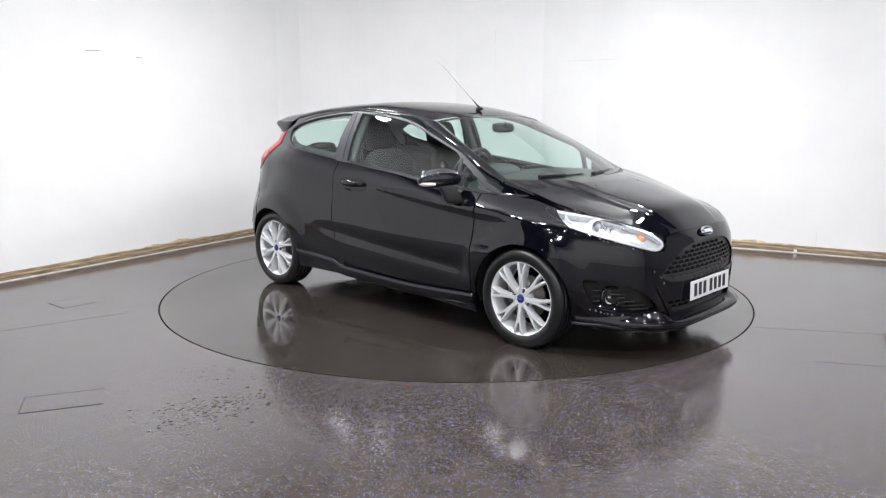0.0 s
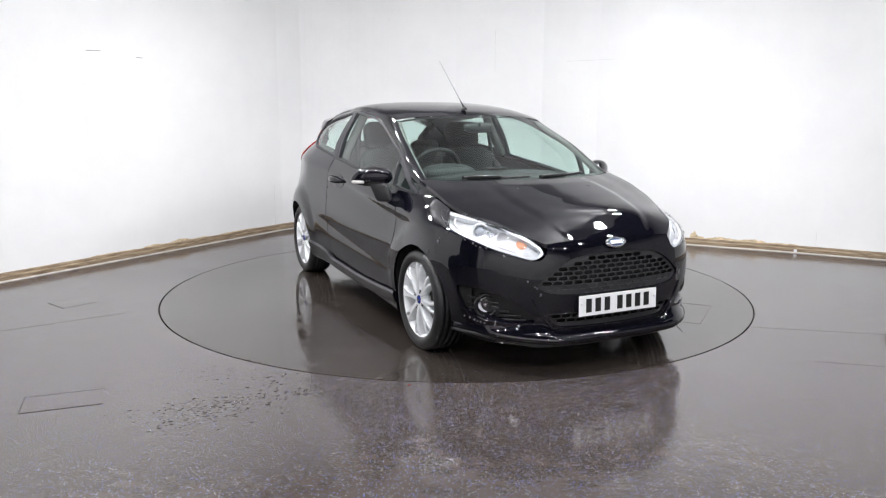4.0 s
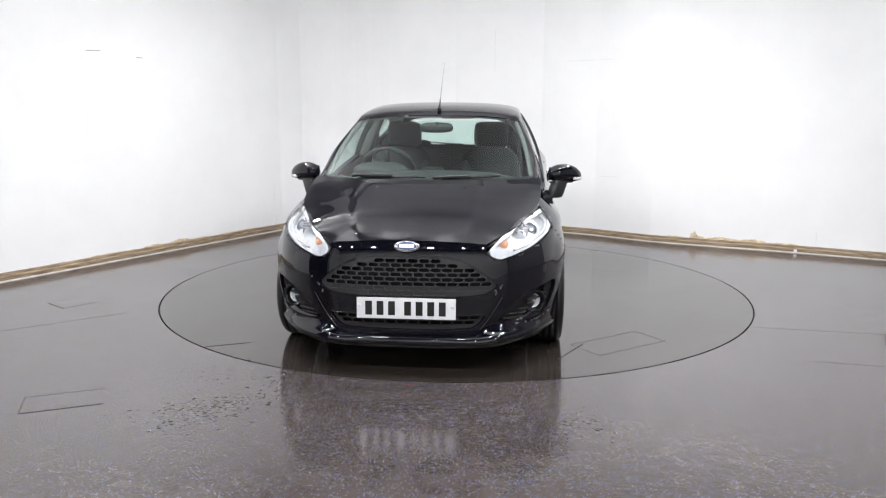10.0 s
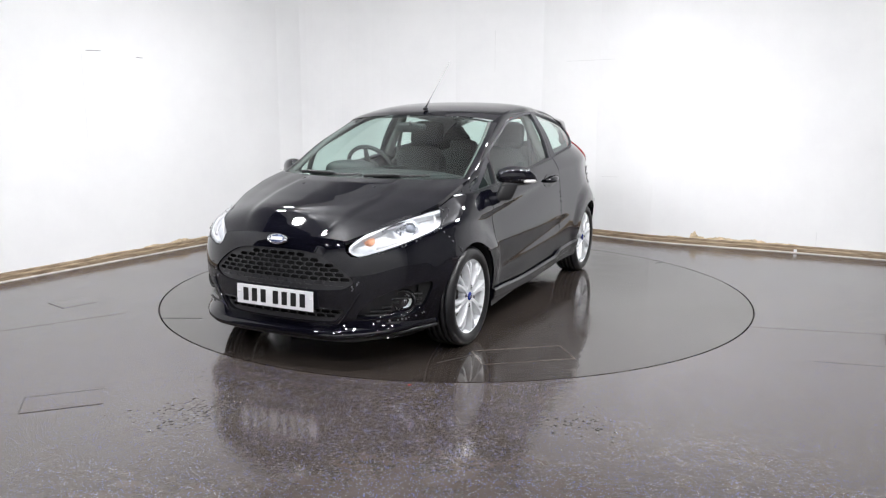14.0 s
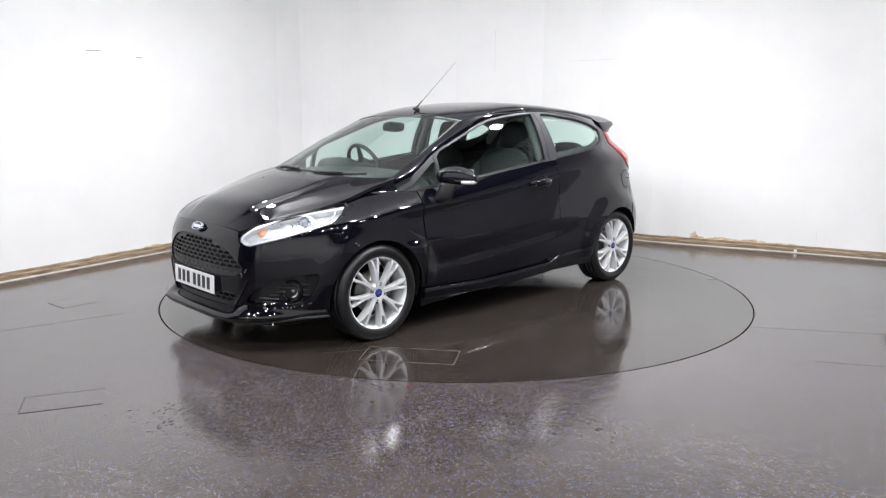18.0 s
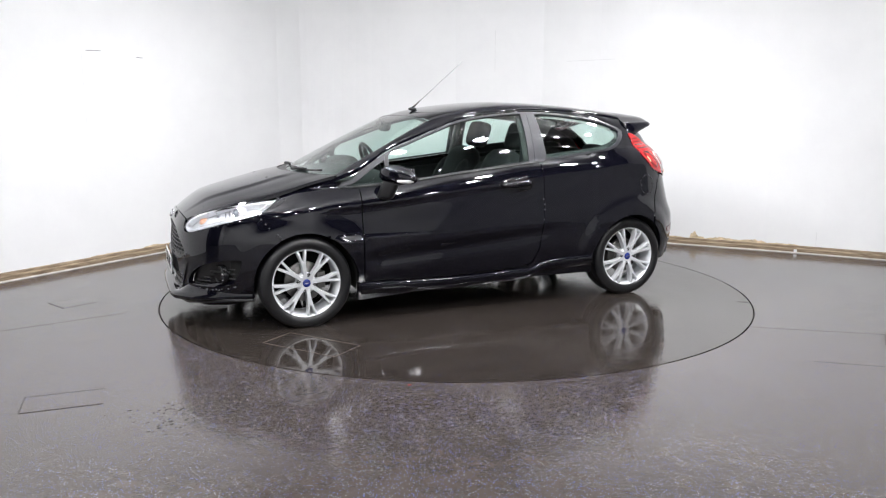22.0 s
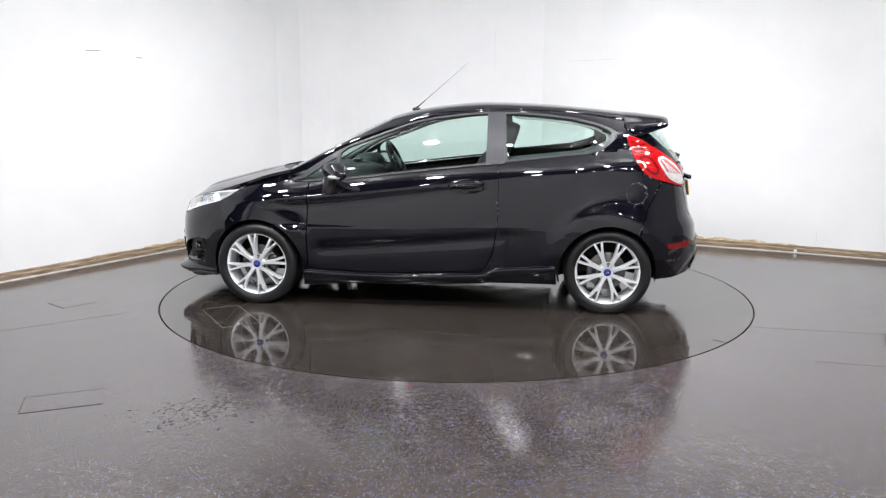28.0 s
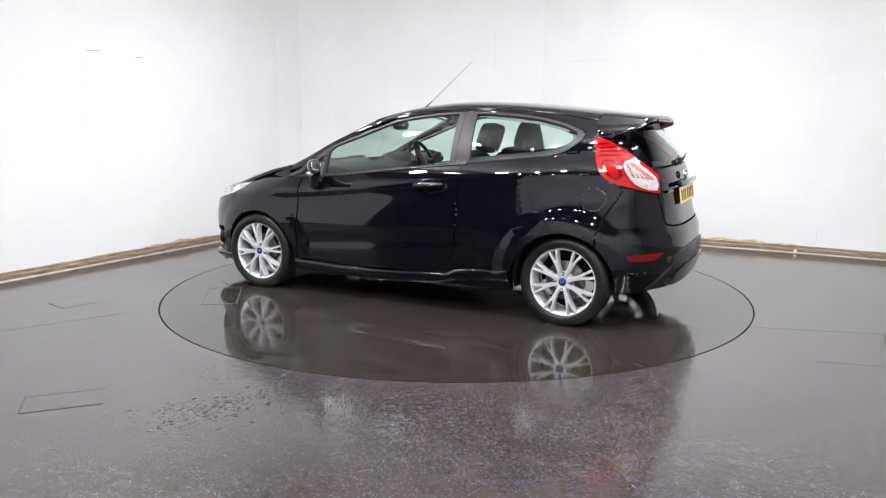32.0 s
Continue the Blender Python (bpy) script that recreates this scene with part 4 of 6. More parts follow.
def roof_rail():
    """The painted strip from the windscreen's edge down to the side windows."""
    for s in (1, -1):
        verts, faces, rows = [], [], 40
        for i in range(rows + 1):
            t = i / rows
            x = 1.02 - (1.02 - 0.26) * t
            z = float(window_top_z(min(x, 1.03))) + 0.002
            a = around(x, z)
            u = (1.0 - (x - 0.03)) / (1.0 - 0.30)
            e = np.array(screen_edge(min(max(u, 0), 1)))
            for k in range(7):
                q = a + (e - a) * k / 6 + np.array([0.0, 0.7, 0.7]) * 0.012 * math.sin(math.pi * k / 6)
                verts.append((q[0], q[1] * s, q[2]))
        for i in range(rows):
            for k in range(6):
                f = (i * 7 + k, i * 7 + k + 1, i * 7 + k + 8, i * 7 + k + 7)
                faces.append(f if s < 0 else f[::-1])
        part("windscreen_pillar", mesh_of("windscreen_pillar", verts, faces), BLACK_PAINT, car)
        # strip between roof and window tops
        verts, faces = [], []
        for i in range(rows + 1):
            x = 0.30 - (0.30 + 1.30) * i / rows
            z0, z1 = float(window_top_z(x)) + 0.001, float(roof_edge_z(x))
            low, high = around(at_x(x, z0), z0), roof_side((0.30 - x) / 1.65)
            for k in range(4):
                q = low + (high - low) * k / 3 + np.array([0, 0.7, 0.7]) * 0.004 * math.sin(math.pi * k / 3)
                verts.append((q[0], q[1] * s, q[2]))
        for i in range(rows):
            for k in range(3):
                f = (i * 4 + k, i * 4 + k + 1, i * 4 + k + 5, i * 4 + k + 4)
                faces.append(f if s < 0 else f[::-1])
        part("roof_rail", mesh_of("roof_rail", verts, faces), BLACK_PAINT, car)


roof_rail()


# ---- front end ----
def halves(name, outline, material, holes=(), step=0.03, depth=0.014, out=0.0, gap=0.0, label="", parent=None, end=1):
    """A panel over the whole width of the front or rear: half an outline, joined at y = 0."""
    line = dense(outline, step)
    if gap:
        edge = np.abs(np.abs(line[:, 0]) - 2.2) < 1e-6
        line2 = shrunk(line, gap)
        line2[edge, 0] = line[edge, 0]
        line = line2
    return part(name, skin(name, filled(line, holes, step), on_body, depth, out, both=True), material, parent or car, label)


GRILLE_YZ = spline([(0.0, 0.638), (0.15, 0.636), (0.24, 0.626), (0.30, 0.608), (0.37, 0.569), (0.43, 0.526)], 3) + spline([(0.466, 0.490), (0.464, 0.474), (0.445, 0.458), (0.40, 0.438), (0.30, 0.428), (0.15, 0.425), (0.0, 0.424)], 3)
INTAKE_YZ = spline([(0.0, 0.330), (0.2, 0.330), (0.405, 0.328)], 3) + spline([(0.41, 0.318), (0.385, 0.284), (0.345, 0.256), (0.28, 0.249), (0.15, 0.245), (0.0, 0.244)], 3)
GRILLE, INTAKE = end_line(GRILLE_YZ), end_line(INTAKE_YZ)
FOG_POD = [(float(at_x(x, z)), z) for x, z in spline([(1.64, 0.455), (1.72, 0.456), (1.81, 0.440), (1.88, 0.405), (1.922, 0.345), (1.936, 0.297), (1.922, 0.280), (1.83, 0.277), (1.74, 0.284), (1.69, 0.315), (1.66, 0.37)], 3, True)]


def front_bumper():
    line = [(2.2, 0.160), (2.2, 0.714)] + end_line([(0.12, 0.712), (0.25, 0.708), (0.36, 0.698), (0.400, 0.690), (0.408, 0.672), (0.418, 0.640), (0.445, 0.616), (0.49, 0.612)])
    line += side_line([(1.895, 0.625), (1.80, 0.660), (1.66, 0.704), (1.545, 0.734), (1.52, 0.727), (1.40, 0.583)] + arch_points(AXLE_F, 60, -12)[1:] + [(1.60, 0.19), (1.72, 0.165)])
    line += end_line([(0.60, 0.155), (0.40, 0.155), (0.2, 0.158)])
    # openings that meet the middle are notched into the outline
    line = [line[0]] + INTAKE[::-1] + GRILLE[::-1] + line[1:]
    halves("front_bumper", line, BLACK_PAINT, [dense(FOG_POD, 0.02)], 0.026, 0.03)


def on_front(v):
    """The front over (y, z), across the whole width."""
    q = around(at_y(v[:, 0], v[:, 1]), v[:, 1])
    q[:, 1] = v[:, 0]
    return q


def mesh_grille(name, half, w, h, bar, z0, back, label):
    """A honeycomb sheet, recessed behind its opening, with a dark shade behind it."""
    half = [(abs(y), z) for y, z in half]
    line = np.array(half + [(-y, z) for y, z in half[1:-1][::-1]])
    line = dense(shrunk(line, -0.010), 0.04)
    clear = shrunk(line, 0.014)
    cell = np.array([(-0.5, 0), (-0.37, 0.5), (0.37, 0.5), (0.5, 0), (0.37, -0.5), (-0.37, -0.5)]) * [w - bar * 0.8, h - bar]
    holes, blanks = [], []
    lo, hi = line.min(0), line.max(0)
    for r in range(int((hi[1] - z0) / h) + 1):
        for c in range(-12, 13):
            k = cell + [(c + 0.5 * (r % 2)) * w, z0 + r * h]
            if inside(clear, k).all():
                (blanks if z0 > 0.4 and r < 2 else holes).append(k)
    sheet = part(name, skin(name, filled(line, holes + blanks, 0.05), on_front, 0.006, -back, centre=(0, 0, 0.5)), GRILLE_BLACK, car, label)
    for k in blanks:
        part("blanked_cell", skin("blanked_cell", filled(k, (), 0.05), on_front, 0.002, -back - 0.004, centre=(0, 0, 0.5)), GRILLE_BLACK, sheet)
    part("radiator_shade", skin("radiator_shade", filled(line, (), 0.06), on_front, 0.002, -back - 0.05, centre=(0, 0, 0.5)), SHELL, car)


front_bumper()
mesh_grille("grille", GRILLE_YZ, 0.0600, 0.0248, 0.0042, 0.440, 0.012, "satin black honeycomb grille")
mesh_grille("lower_grille", INTAKE_YZ, 0.0600, 0.0248, 0.0046, 0.256, 0.018, "satin black lower honeycomb grille")


def swept(path, profile_at):
    """Rings of points along a path, closed across and capped at the ends."""
    bm = bmesh.new()
    rings = [[bm.verts.new(q) for q in profile_at(i, p)] for i, p in enumerate(path)]
    k = len(rings[0])
    for a, b in zip(rings, rings[1:]):
        for j in range(k):
            bm.faces.new((a[j], a[(j + 1) % k], b[(j + 1) % k], b[j]))
    bm.faces.new(rings[0][::-1])
    bm.faces.new(rings[-1])
    bmesh.ops.recalc_face_normals(bm, faces=bm.faces[:])
    for f in bm.faces:
        f.smooth = True
    return bm


def body_frame(p, z):
    a, b, c = around(p, z), around(p + 0.004, z), around(p - 0.004, z)
    t = b - c
    n = np.array([t[1], -t[0], 0.0])
    n /= np.linalg.norm(n) + 1e-12
    if n @ (a - np.array([0, 0, 0.6])) < 0:
        n = -n
    return a, n


def full_path(p0, n=40, end=1):
    """Places round one end of the car, from the right flank over the middle to the left: (p, side)."""
    far = 2.2 * end
    ps = [p0 + (far - p0) * i / n for i in range(n)]
    return [(p, -1) for p in ps] + [(far, 1)] + [(p, 1) for p in ps[::-1]]


def lip():
    """The splitter: a blade under the bumper, deepest at the two front corners."""
    path = full_path(float(at_x(1.57, 0.2)))

    def profile(i, q):
        p, s = q
        k = (p - 1.5) / 0.7
        a, n = body_frame(p, 0.20)
        y = abs(a[1])
        reach = 0.012 + 0.046 * min(max(k, 0) * 1.6, 1) + 0.020 * math.exp(-((y - 0.42) / 0.16) ** 2)
        rise = 0.016 * math.exp(-((y - 0.50) / 0.10) ** 2) + 0.036 * min(max((y - 0.52) / 0.22, 0), 1)
        top, low = 0.212 + rise * 0.6, 0.168 + rise * 0.8
        up = 0.012 + 0.050 * min(max((y - 0.34) / 0.10, 0), 1) + 0.045 * min(max((y - 0.60) / 0.2, 0), 1)
        pts = [(-0.02, top + up + 0.008), (0.003, top + up), (reach * 0.30, top + up * 0.42), (reach * 0.68, top + 0.006), (reach, top - 0.008), (reach - 0.002, low + 0.010), (reach - 0.012, low), (-0.06, low - 0.010)]
        return [((a + n * d)[0], (a + n * d)[1] * s, z) for d, z in pts]
    part("front_splitter", swept(path, profile), BLACK_PAINT, car, "gloss black front splitter")

    def under(i, q):
        p, s = q
        a, n = body_frame(p, 0.18)
        up = 0.045 * min(max((abs(a[1]) - 0.46) / 0.25, 0), 1)
        return [((a + n * d)[0], (a + n * d)[1] * s, z + up) for d, z in ((0.0, 0.168), (0.022, 0.160), (0.018, 0.148), (-0.05, 0.142))]
    part("undertray_edge", swept(path, under), SATIN_BLACK, car)


lip()


def chin_bar():
    """A thin bright-edged bar across the lower intake, and the two slanted side fins."""
    def profile(i, q):
        p, s = q
        a, n = body_frame(p, 0.30)
        return [((a + n * d)[0], (a + n * d)[1] * s, z) for d, z in ((-0.03, 0.333), (0.004, 0.332), (0.006, 0.326), (-0.03, 0.322))]
    path = full_path(float(at_y(0.415, 0.33)), 16)
    part("intake_bar", swept(path, profile), GLOSS_BLACK, car)


chin_bar()


def chin_fins():
    """Slanted fins on both sides of the lower intake."""
    for s in (1, -1):
        pts = [around(at_y(y, z), z) for y, z in ((0.500, 0.425), (0.470, 0.37), (0.425, 0.30), (0.375, 0.236))]
        pts = [(q[0] + 0.002, q[1] * s, q[2]) for q in pts]
        part("bumper_fin", tube(spline(pts, 4), 0.0065, 8), BLACK_PAINT, car)


chin_fins()


def fog_pods():
    line = [tuple(q) for q in shrunk(np.array(FOG_POD), -0.006)]
    for s in (1, -1):
        pod = part("fog_pod", skin("fog_pod", filled(line, (), 0.03), on_body, 0.004, -0.040, s), SATIN_BLACK, car, "satin black fog lamp pod")
        # ribs of the pod
        for k in range(5):
            z = 0.290 + 0.022 * k
            pts = [around(p, z) for p in np.linspace(float(at_x(1.917 - 0.012 * k * k, z)), float(at_x(1.835, z)), 5)]
            pts = [(q[0] - 0.022, q[1] * s - 0.012 * s, q[2]) for q in pts]
            part("pod_rib", tube(pts, 0.006, 6), SATIN_BLACK, pod)
        for k in range(3):
            z = 0.335 + 0.030 * k
            pts = [around(p, z) for p in np.linspace(float(at_x(1.738, z)), float(at_x(1.69, z)), 3)]
            pts = [(q[0] - 0.016, q[1] * s - 0.016 * s, q[2]) for q in pts]
            part("pod_rib", tube(pts, 0.005, 6), SATIN_BLACK, pod)
        m = Matrix.Translation((1.735, 0.662 * s, 0.358)) @ pose(0, 0, 0, 0, 0, -90 + 22 * s)
        ring = part("fog_ring", lathe([(0.040, -0.02), (0.042, 0.012), (0.050, 0.030), (0.060, 0.036), (0.066, 0.030), (0.066, 0.0)], 32), GLOSS_BLACK, pod)
        ring.matrix_local = m
        cup = part("fog_reflector", lathe([(0.001, -0.012), (0.016, -0.010), (0.030, 0.0), (0.040, 0.012)], 24), REFLECTOR, pod)
        cup.matrix_local = m
        bulb = part("fog_bulb", lathe([(0.001, 0.018), (0.010, 0.016), (0.012, 0.0), (0.012, -0.01)], 16), CHROME, pod)
        bulb.matrix_local = m
        glass = part("fog_lens", lathe([(0.001, 0.020), (0.02, 0.019), (0.040, 0.014)], 24), LENS, pod, "clear round fog lens")
        glass.matrix_local = m


fog_pods()


def headlamps():
    # the lamp's outline on the body, from its inner tip round its top to the tail in the wing
    upper = [(1.936, 0.654), (1.918, 0.684), (1.872, 0.723), (1.805, 0.755), (1.73, 0.783), (1.64, 0.803), (1.545, 0.813), (1.437, 0.823), (1.34, 0.832)]
    lower = [(1.375, 0.800), (1.45, 0.770), (1.545, 0.742), (1.66, 0.711), (1.80, 0.667), (1.893, 0.632), (1.925, 0.618), (1.938, 0.632)]
    line = [tuple(q) for q in spline(side_line(upper + lower), 3, True)]
    for s in (1, -1):
        lamp = part("headlamp", skin("headlamp", filled(line, (), 0.03), on_body, 0.03, -0.048, s), LAMP_CUP, car, "swept-back clear headlamp")
        part("headlamp_lens", skin("headlamp_lens", filled(shrunk(dense(line, 0.02), 0.001), (), 0.03), on_body, 0.006, 0.0, s), LENS, lamp, "clear headlamp lens")
        # silver bezel that follows the rim
        outer, inner = dense(line, 0.015), shrunk(dense(line, 0.015), 0.013)
        part("bezel", skin("bezel", filled(outer, [inner], 0.02), on_body, 0.035, -0.010, s), LAMP_BEZEL, lamp, "silver lamp bezel")
        # running light strip along the lower edge
        pts = [around(at_x(x, z), z) for x, z in ((1.8685, 0.652), (1.791, 0.678), (1.6942, 0.708), (1.5973, 0.735), (1.5198, 0.762), (1.4811, 0.790))]
        pts = [(q[0] - 0.020, (q[1] - 0.018) * s, q[2]) for q in pts]
        part("running_light", tube(spline(pts, 4), 0.007, 8), PALE_LENS, lamp)
        m = Matrix.Translation((1.628, 0.640 * s, 0.735)) @ pose(0, 0, 0, 0, 0, -90 + 24 * s) @ pose(0, 0, 0, 16, 0, 0)
        bowl = part("projector_bowl", lathe([(0.038, 0.004), (0.043, 0.008), (0.048, 0.006), (0.051, -0.03)], 32), LAMP_BEZEL, lamp)
        bowl.matrix_local = m
        eye_ring = part("projector_ring", lathe([(0.029, 0.0), (0.031, 0.018), (0.034, 0.021), (0.039, 0.015), (0.042, -0.02)], 32), CHROME, lamp)
        eye_ring.matrix_local = m
        proj = part("projector", lathe([(0.001, 0.028), (0.012, 0.026), (0.021, 0.019), (0.027, 0.010), (0.029, 0.0)], 32), plain("projector_glass", (0.25, 0.27, 0.30), 0.06), lamp, "round projector lens")
        proj.matrix_local = m
        m = Matrix.Translation((1.745, 0.560 * s, 0.702)) @ pose(0, 0, 0, 0, 0, -90 + 22 * s)
        cup = part("reflector_bowl", lathe([(0.001, -0.02), (0.02, -0.016), (0.036, 0.0), (0.044, 0.022)], 24), CHROME, lamp)
        cup.matrix_local = m
        m = Matrix.Translation((1.818, 0.492 * s, 0.672)) @ pose(0, 0, 0, 0, 0, -90 + 25 * s) @ pose(0, 0, 0, 12, 0, 0)
        cap = part("indicator_bulb", lathe([(0.001, 0.030), (0.020, 0.026), (0.036, 0.012), (0.040, -0.014)], 20), AMBER, lamp, "amber indicator bulb")
        cap.matrix_local = m
        for k in range(5):
            x = 1.655 + 0.024 * k
            z = 0.775 - 0.012 * k
            q = around(at_x(x, z), z)
            part("reflector_rib", box(0.008, 0.05, 0.045, (q[0] - 0.05, (q[1] - 0.045) * s, z - 0.012), 0.003), CHROME, lamp)


headlamps()


def bars_plate(name, parent_thing, fill, m, w=0.52, h=0.111, label=""):
    """A number plate whose characters are plain bars."""
    plate = part(name, box(0.004, w, h, bevel=0.0015), fill, parent_thing, label)
    plate.matrix_local = m
    widths = (0.050, 0.050, 0.050, 0.050, 0, 0.050, 0.050, 0.050)
    y = 0.21
    for k in widths:
        if k:
            ob = part("plate_bar", box(0.0016, 0.036, 0.074, (0.0026, y - 0.02, 0)), INK, plate)
            y -= 0.0605
        else:
            y -= 0.024
    return plate


bars_plate("front_plate", car, WHITE_PLATE, pose(2.024, 0, 0.366, 0, -2, 0), label="white front number plate with black bars")
part("plate_caption", box(0.003, 0.15, 0.008, (2.0255, 0, 0.3135), 0.001), PALE_LENS, car, "pale bar of small print under the plate")
part("plate_holder", box(0.014, 0.535, 0.014, (2.016, 0, 0.312), 0.003), SATIN_BLACK, car)
for y in (0.245, -0.245):
    part("plate_screw", lathe([(0.001, 0.004), (0.008, 0.003), (0.009, 0.0)], 12), WHITE_PLATE, car).matrix_local = pose(2.028, y, 0.379, 0, 0, -90)


def oval_badge(m, name="badge"):
    ob = part(name, lathe([(0.001, 0.006), (0.7, 0.006), (0.78, 0.004)], 32), BADGE_FACE, car, "silver-blue oval badge with chrome rim")
    ring = part("badge_rim", lathe([(0.72, 0.003), (0.78, 0.010), (0.92, 0.011), (1.02, 0.0)], 32), CHROME, ob)
    bar = part("badge_mark", box(1.16, 0.004, 0.62, (0, 0.008, 0), 0.001), SILVER, ob)
    ob.matrix_local = m @ Matrix.Diagonal((0.066, 1.0, 0.030, 1))
    return ob


oval_badge(Matrix.Translation((1.981, 0, 0.686)) @ pose(0, 0, 0, 0, 0, -90) @ pose(0, 0, 0, 32, 0, 0))


# ---- rear end ----
TAIL_LAMP = [(-1.362, 1.217), (-1.371, 1.16), (-1.392, 1.10), (-1.425, 1.03), (-1.478, 0.966), (-1.53, 0.938), (-1.62, 0.908), (-1.70, 0.885), (-1.758, 0.868), (-1.768, 0.878), (-1.762, 0.93), (-1.748, 0.985), (-1.69, 1.04), (-1.60, 1.105), (-1.52, 1.155), (-1.44, 1.198)]


def rear_bumper():
    line = [(-2.2, 0.30), (-2.2, 0.640)] + end_line([(0.2, 0.642), (0.40, 0.648), (0.485, 0.665), (0.500, 0.70), (0.512, 0.80), (0.516, 0.862)], -1)
    line += side_line([(-1.70, 0.880), (-1.62, 0.903), (-1.592, 0.905), (-1.508, 0.75), (-1.460, 0.60)] + arch_points(AXLE_R, 128, 188)[1:] + [(-1.60, 0.243), (-1.70, 0.243)])
    line += end_line([(0.50, 0.26), (0.25, 0.29)], -1)
    halves("rear_bumper", line, BLACK_PAINT, (), 0.03, 0.02, gap=0.002)
    insert = [(-2.2, 0.285), (-2.2, 0.50)] + end_line([(0.2, 0.50), (0.40, 0.49), (0.47, 0.46), (0.50, 0.40), (0.60, 0.30), (0.64, 0.262), (0.5, 0.265), (0.25, 0.28)], -1)
    halves("diffuser", insert, SATIN_BLACK, (), 0.03, 0.02, 0.012, label="satin black rear diffuser")
    low = end_line([(0.0, 0.285), (0.0, 0.40), (0.30, 0.40), (0.42, 0.37), (0.52, 0.30), (0.45, 0.275), (0.2, 0.28)], -1)
    halves("diffuser_blade", low, GLOSS_BLACK, (), 0.04, 0.02, 0.026)
    both_sides("bumper_crease", side_line([(-1.555, 0.372), (-1.66, 0.372), (-1.75, 0.378), (-1.75, 0.384), (-1.66, 0.378), (-1.555, 0.378)]), GLOSS_BLACK, step=0.02, depth=0.004, out=0.003, gap=0)
    both_sides("rear_reflector", side_line([(-1.636, 0.490), (-1.655, 0.455), (-1.70, 0.452), (-1.79, 0.456), (-1.825, 0.492), (-1.83, 0.504), (-1.73, 0.496)]), DEEP_RED, step=0.02, depth=0.01, out=0.003, gap=0, label="red bumper reflector")


rear_bumper()


def tailgate():
    gate = [(-2.2, 0.648), (-2.2, 1.03)] + end_line([(0.2, 1.028), (0.40, 1.02), (0.485, 1.03), (0.500, 1.00), (0.508, 0.95), (0.508, 0.82), (0.494, 0.70), (0.478, 0.672), (0.40, 0.655), (0.2, 0.649)], -1)
    halves("tailgate", gate, BLACK_PAINT, (), 0.03, 0.015, gap=0.002)
    upper = end_line([(0.49, 1.035), (0.505, 1.03), (0.56, 1.12), (0.57, 1.20), (0.56, 1.255), (0.47, 1.24), (0.47, 1.10)], -1)
    both_sides("tailgate_frame", upper, BLACK_PAINT, step=0.03, gap=0.001)
    glass = [(-2.2, 1.034), (-2.2, 1.30)] + end_line([(0.25, 1.30), (0.47, 1.28), (0.50, 1.20), (0.49, 1.08), (0.475, 1.04), (0.2, 1.034)], -1)
    halves("rear_glass", glass, GLASS, (), 0.05, 0.004, -0.004, label="green tinted tailgate glass")
    bars_plate("rear_plate", car, YELLOW_PLATE, pose(-1.856, 0, 0.832, 0, -7, 180), label="yellow rear number plate with black bars")
    part("plate_light_bar", box(0.03, 0.58, 0.03, (-1.852, 0, 0.915), 0.008), BLACK_PAINT, car)
    part("tailgate_badge", box(0.004, 0.075, 0.018, (-1.823, 0.40, 0.875), 0.001, (0, -8, -14)), CHROME, car)
    wiper = part("rear_wiper", box(0.03, 0.05, 0.05, (-1.80, 0.02, 1.05), 0.012), SATIN_BLACK, car)
    part("wiper_arm", tube([(-1.815, 0.02, 1.06), (-1.80, -0.15, 1.075), (-1.775, -0.33, 1.09)], [0.010, 0.007, 0.004]), SATIN_BLACK, wiper)
    oval_badge(Matrix.Translation((-1.835, 0, 0.965)) @ pose(0, 0, 0, 0, 0, 90) @ pose(0, 0, 0, 12, 0, 0))
    pipe = part("exhaust_tip", lathe([(0.030, -0.10), (0.030, 0.04), (0.034, 0.045), (0.034, -0.10)], 24), CHROME, car, "chrome exhaust tip")
    pipe.matrix_local = Matrix.Translation((-1.80, -0.42, 0.255)) @ pose(0, 0, 0, 0, 0, 90)


tailgate()


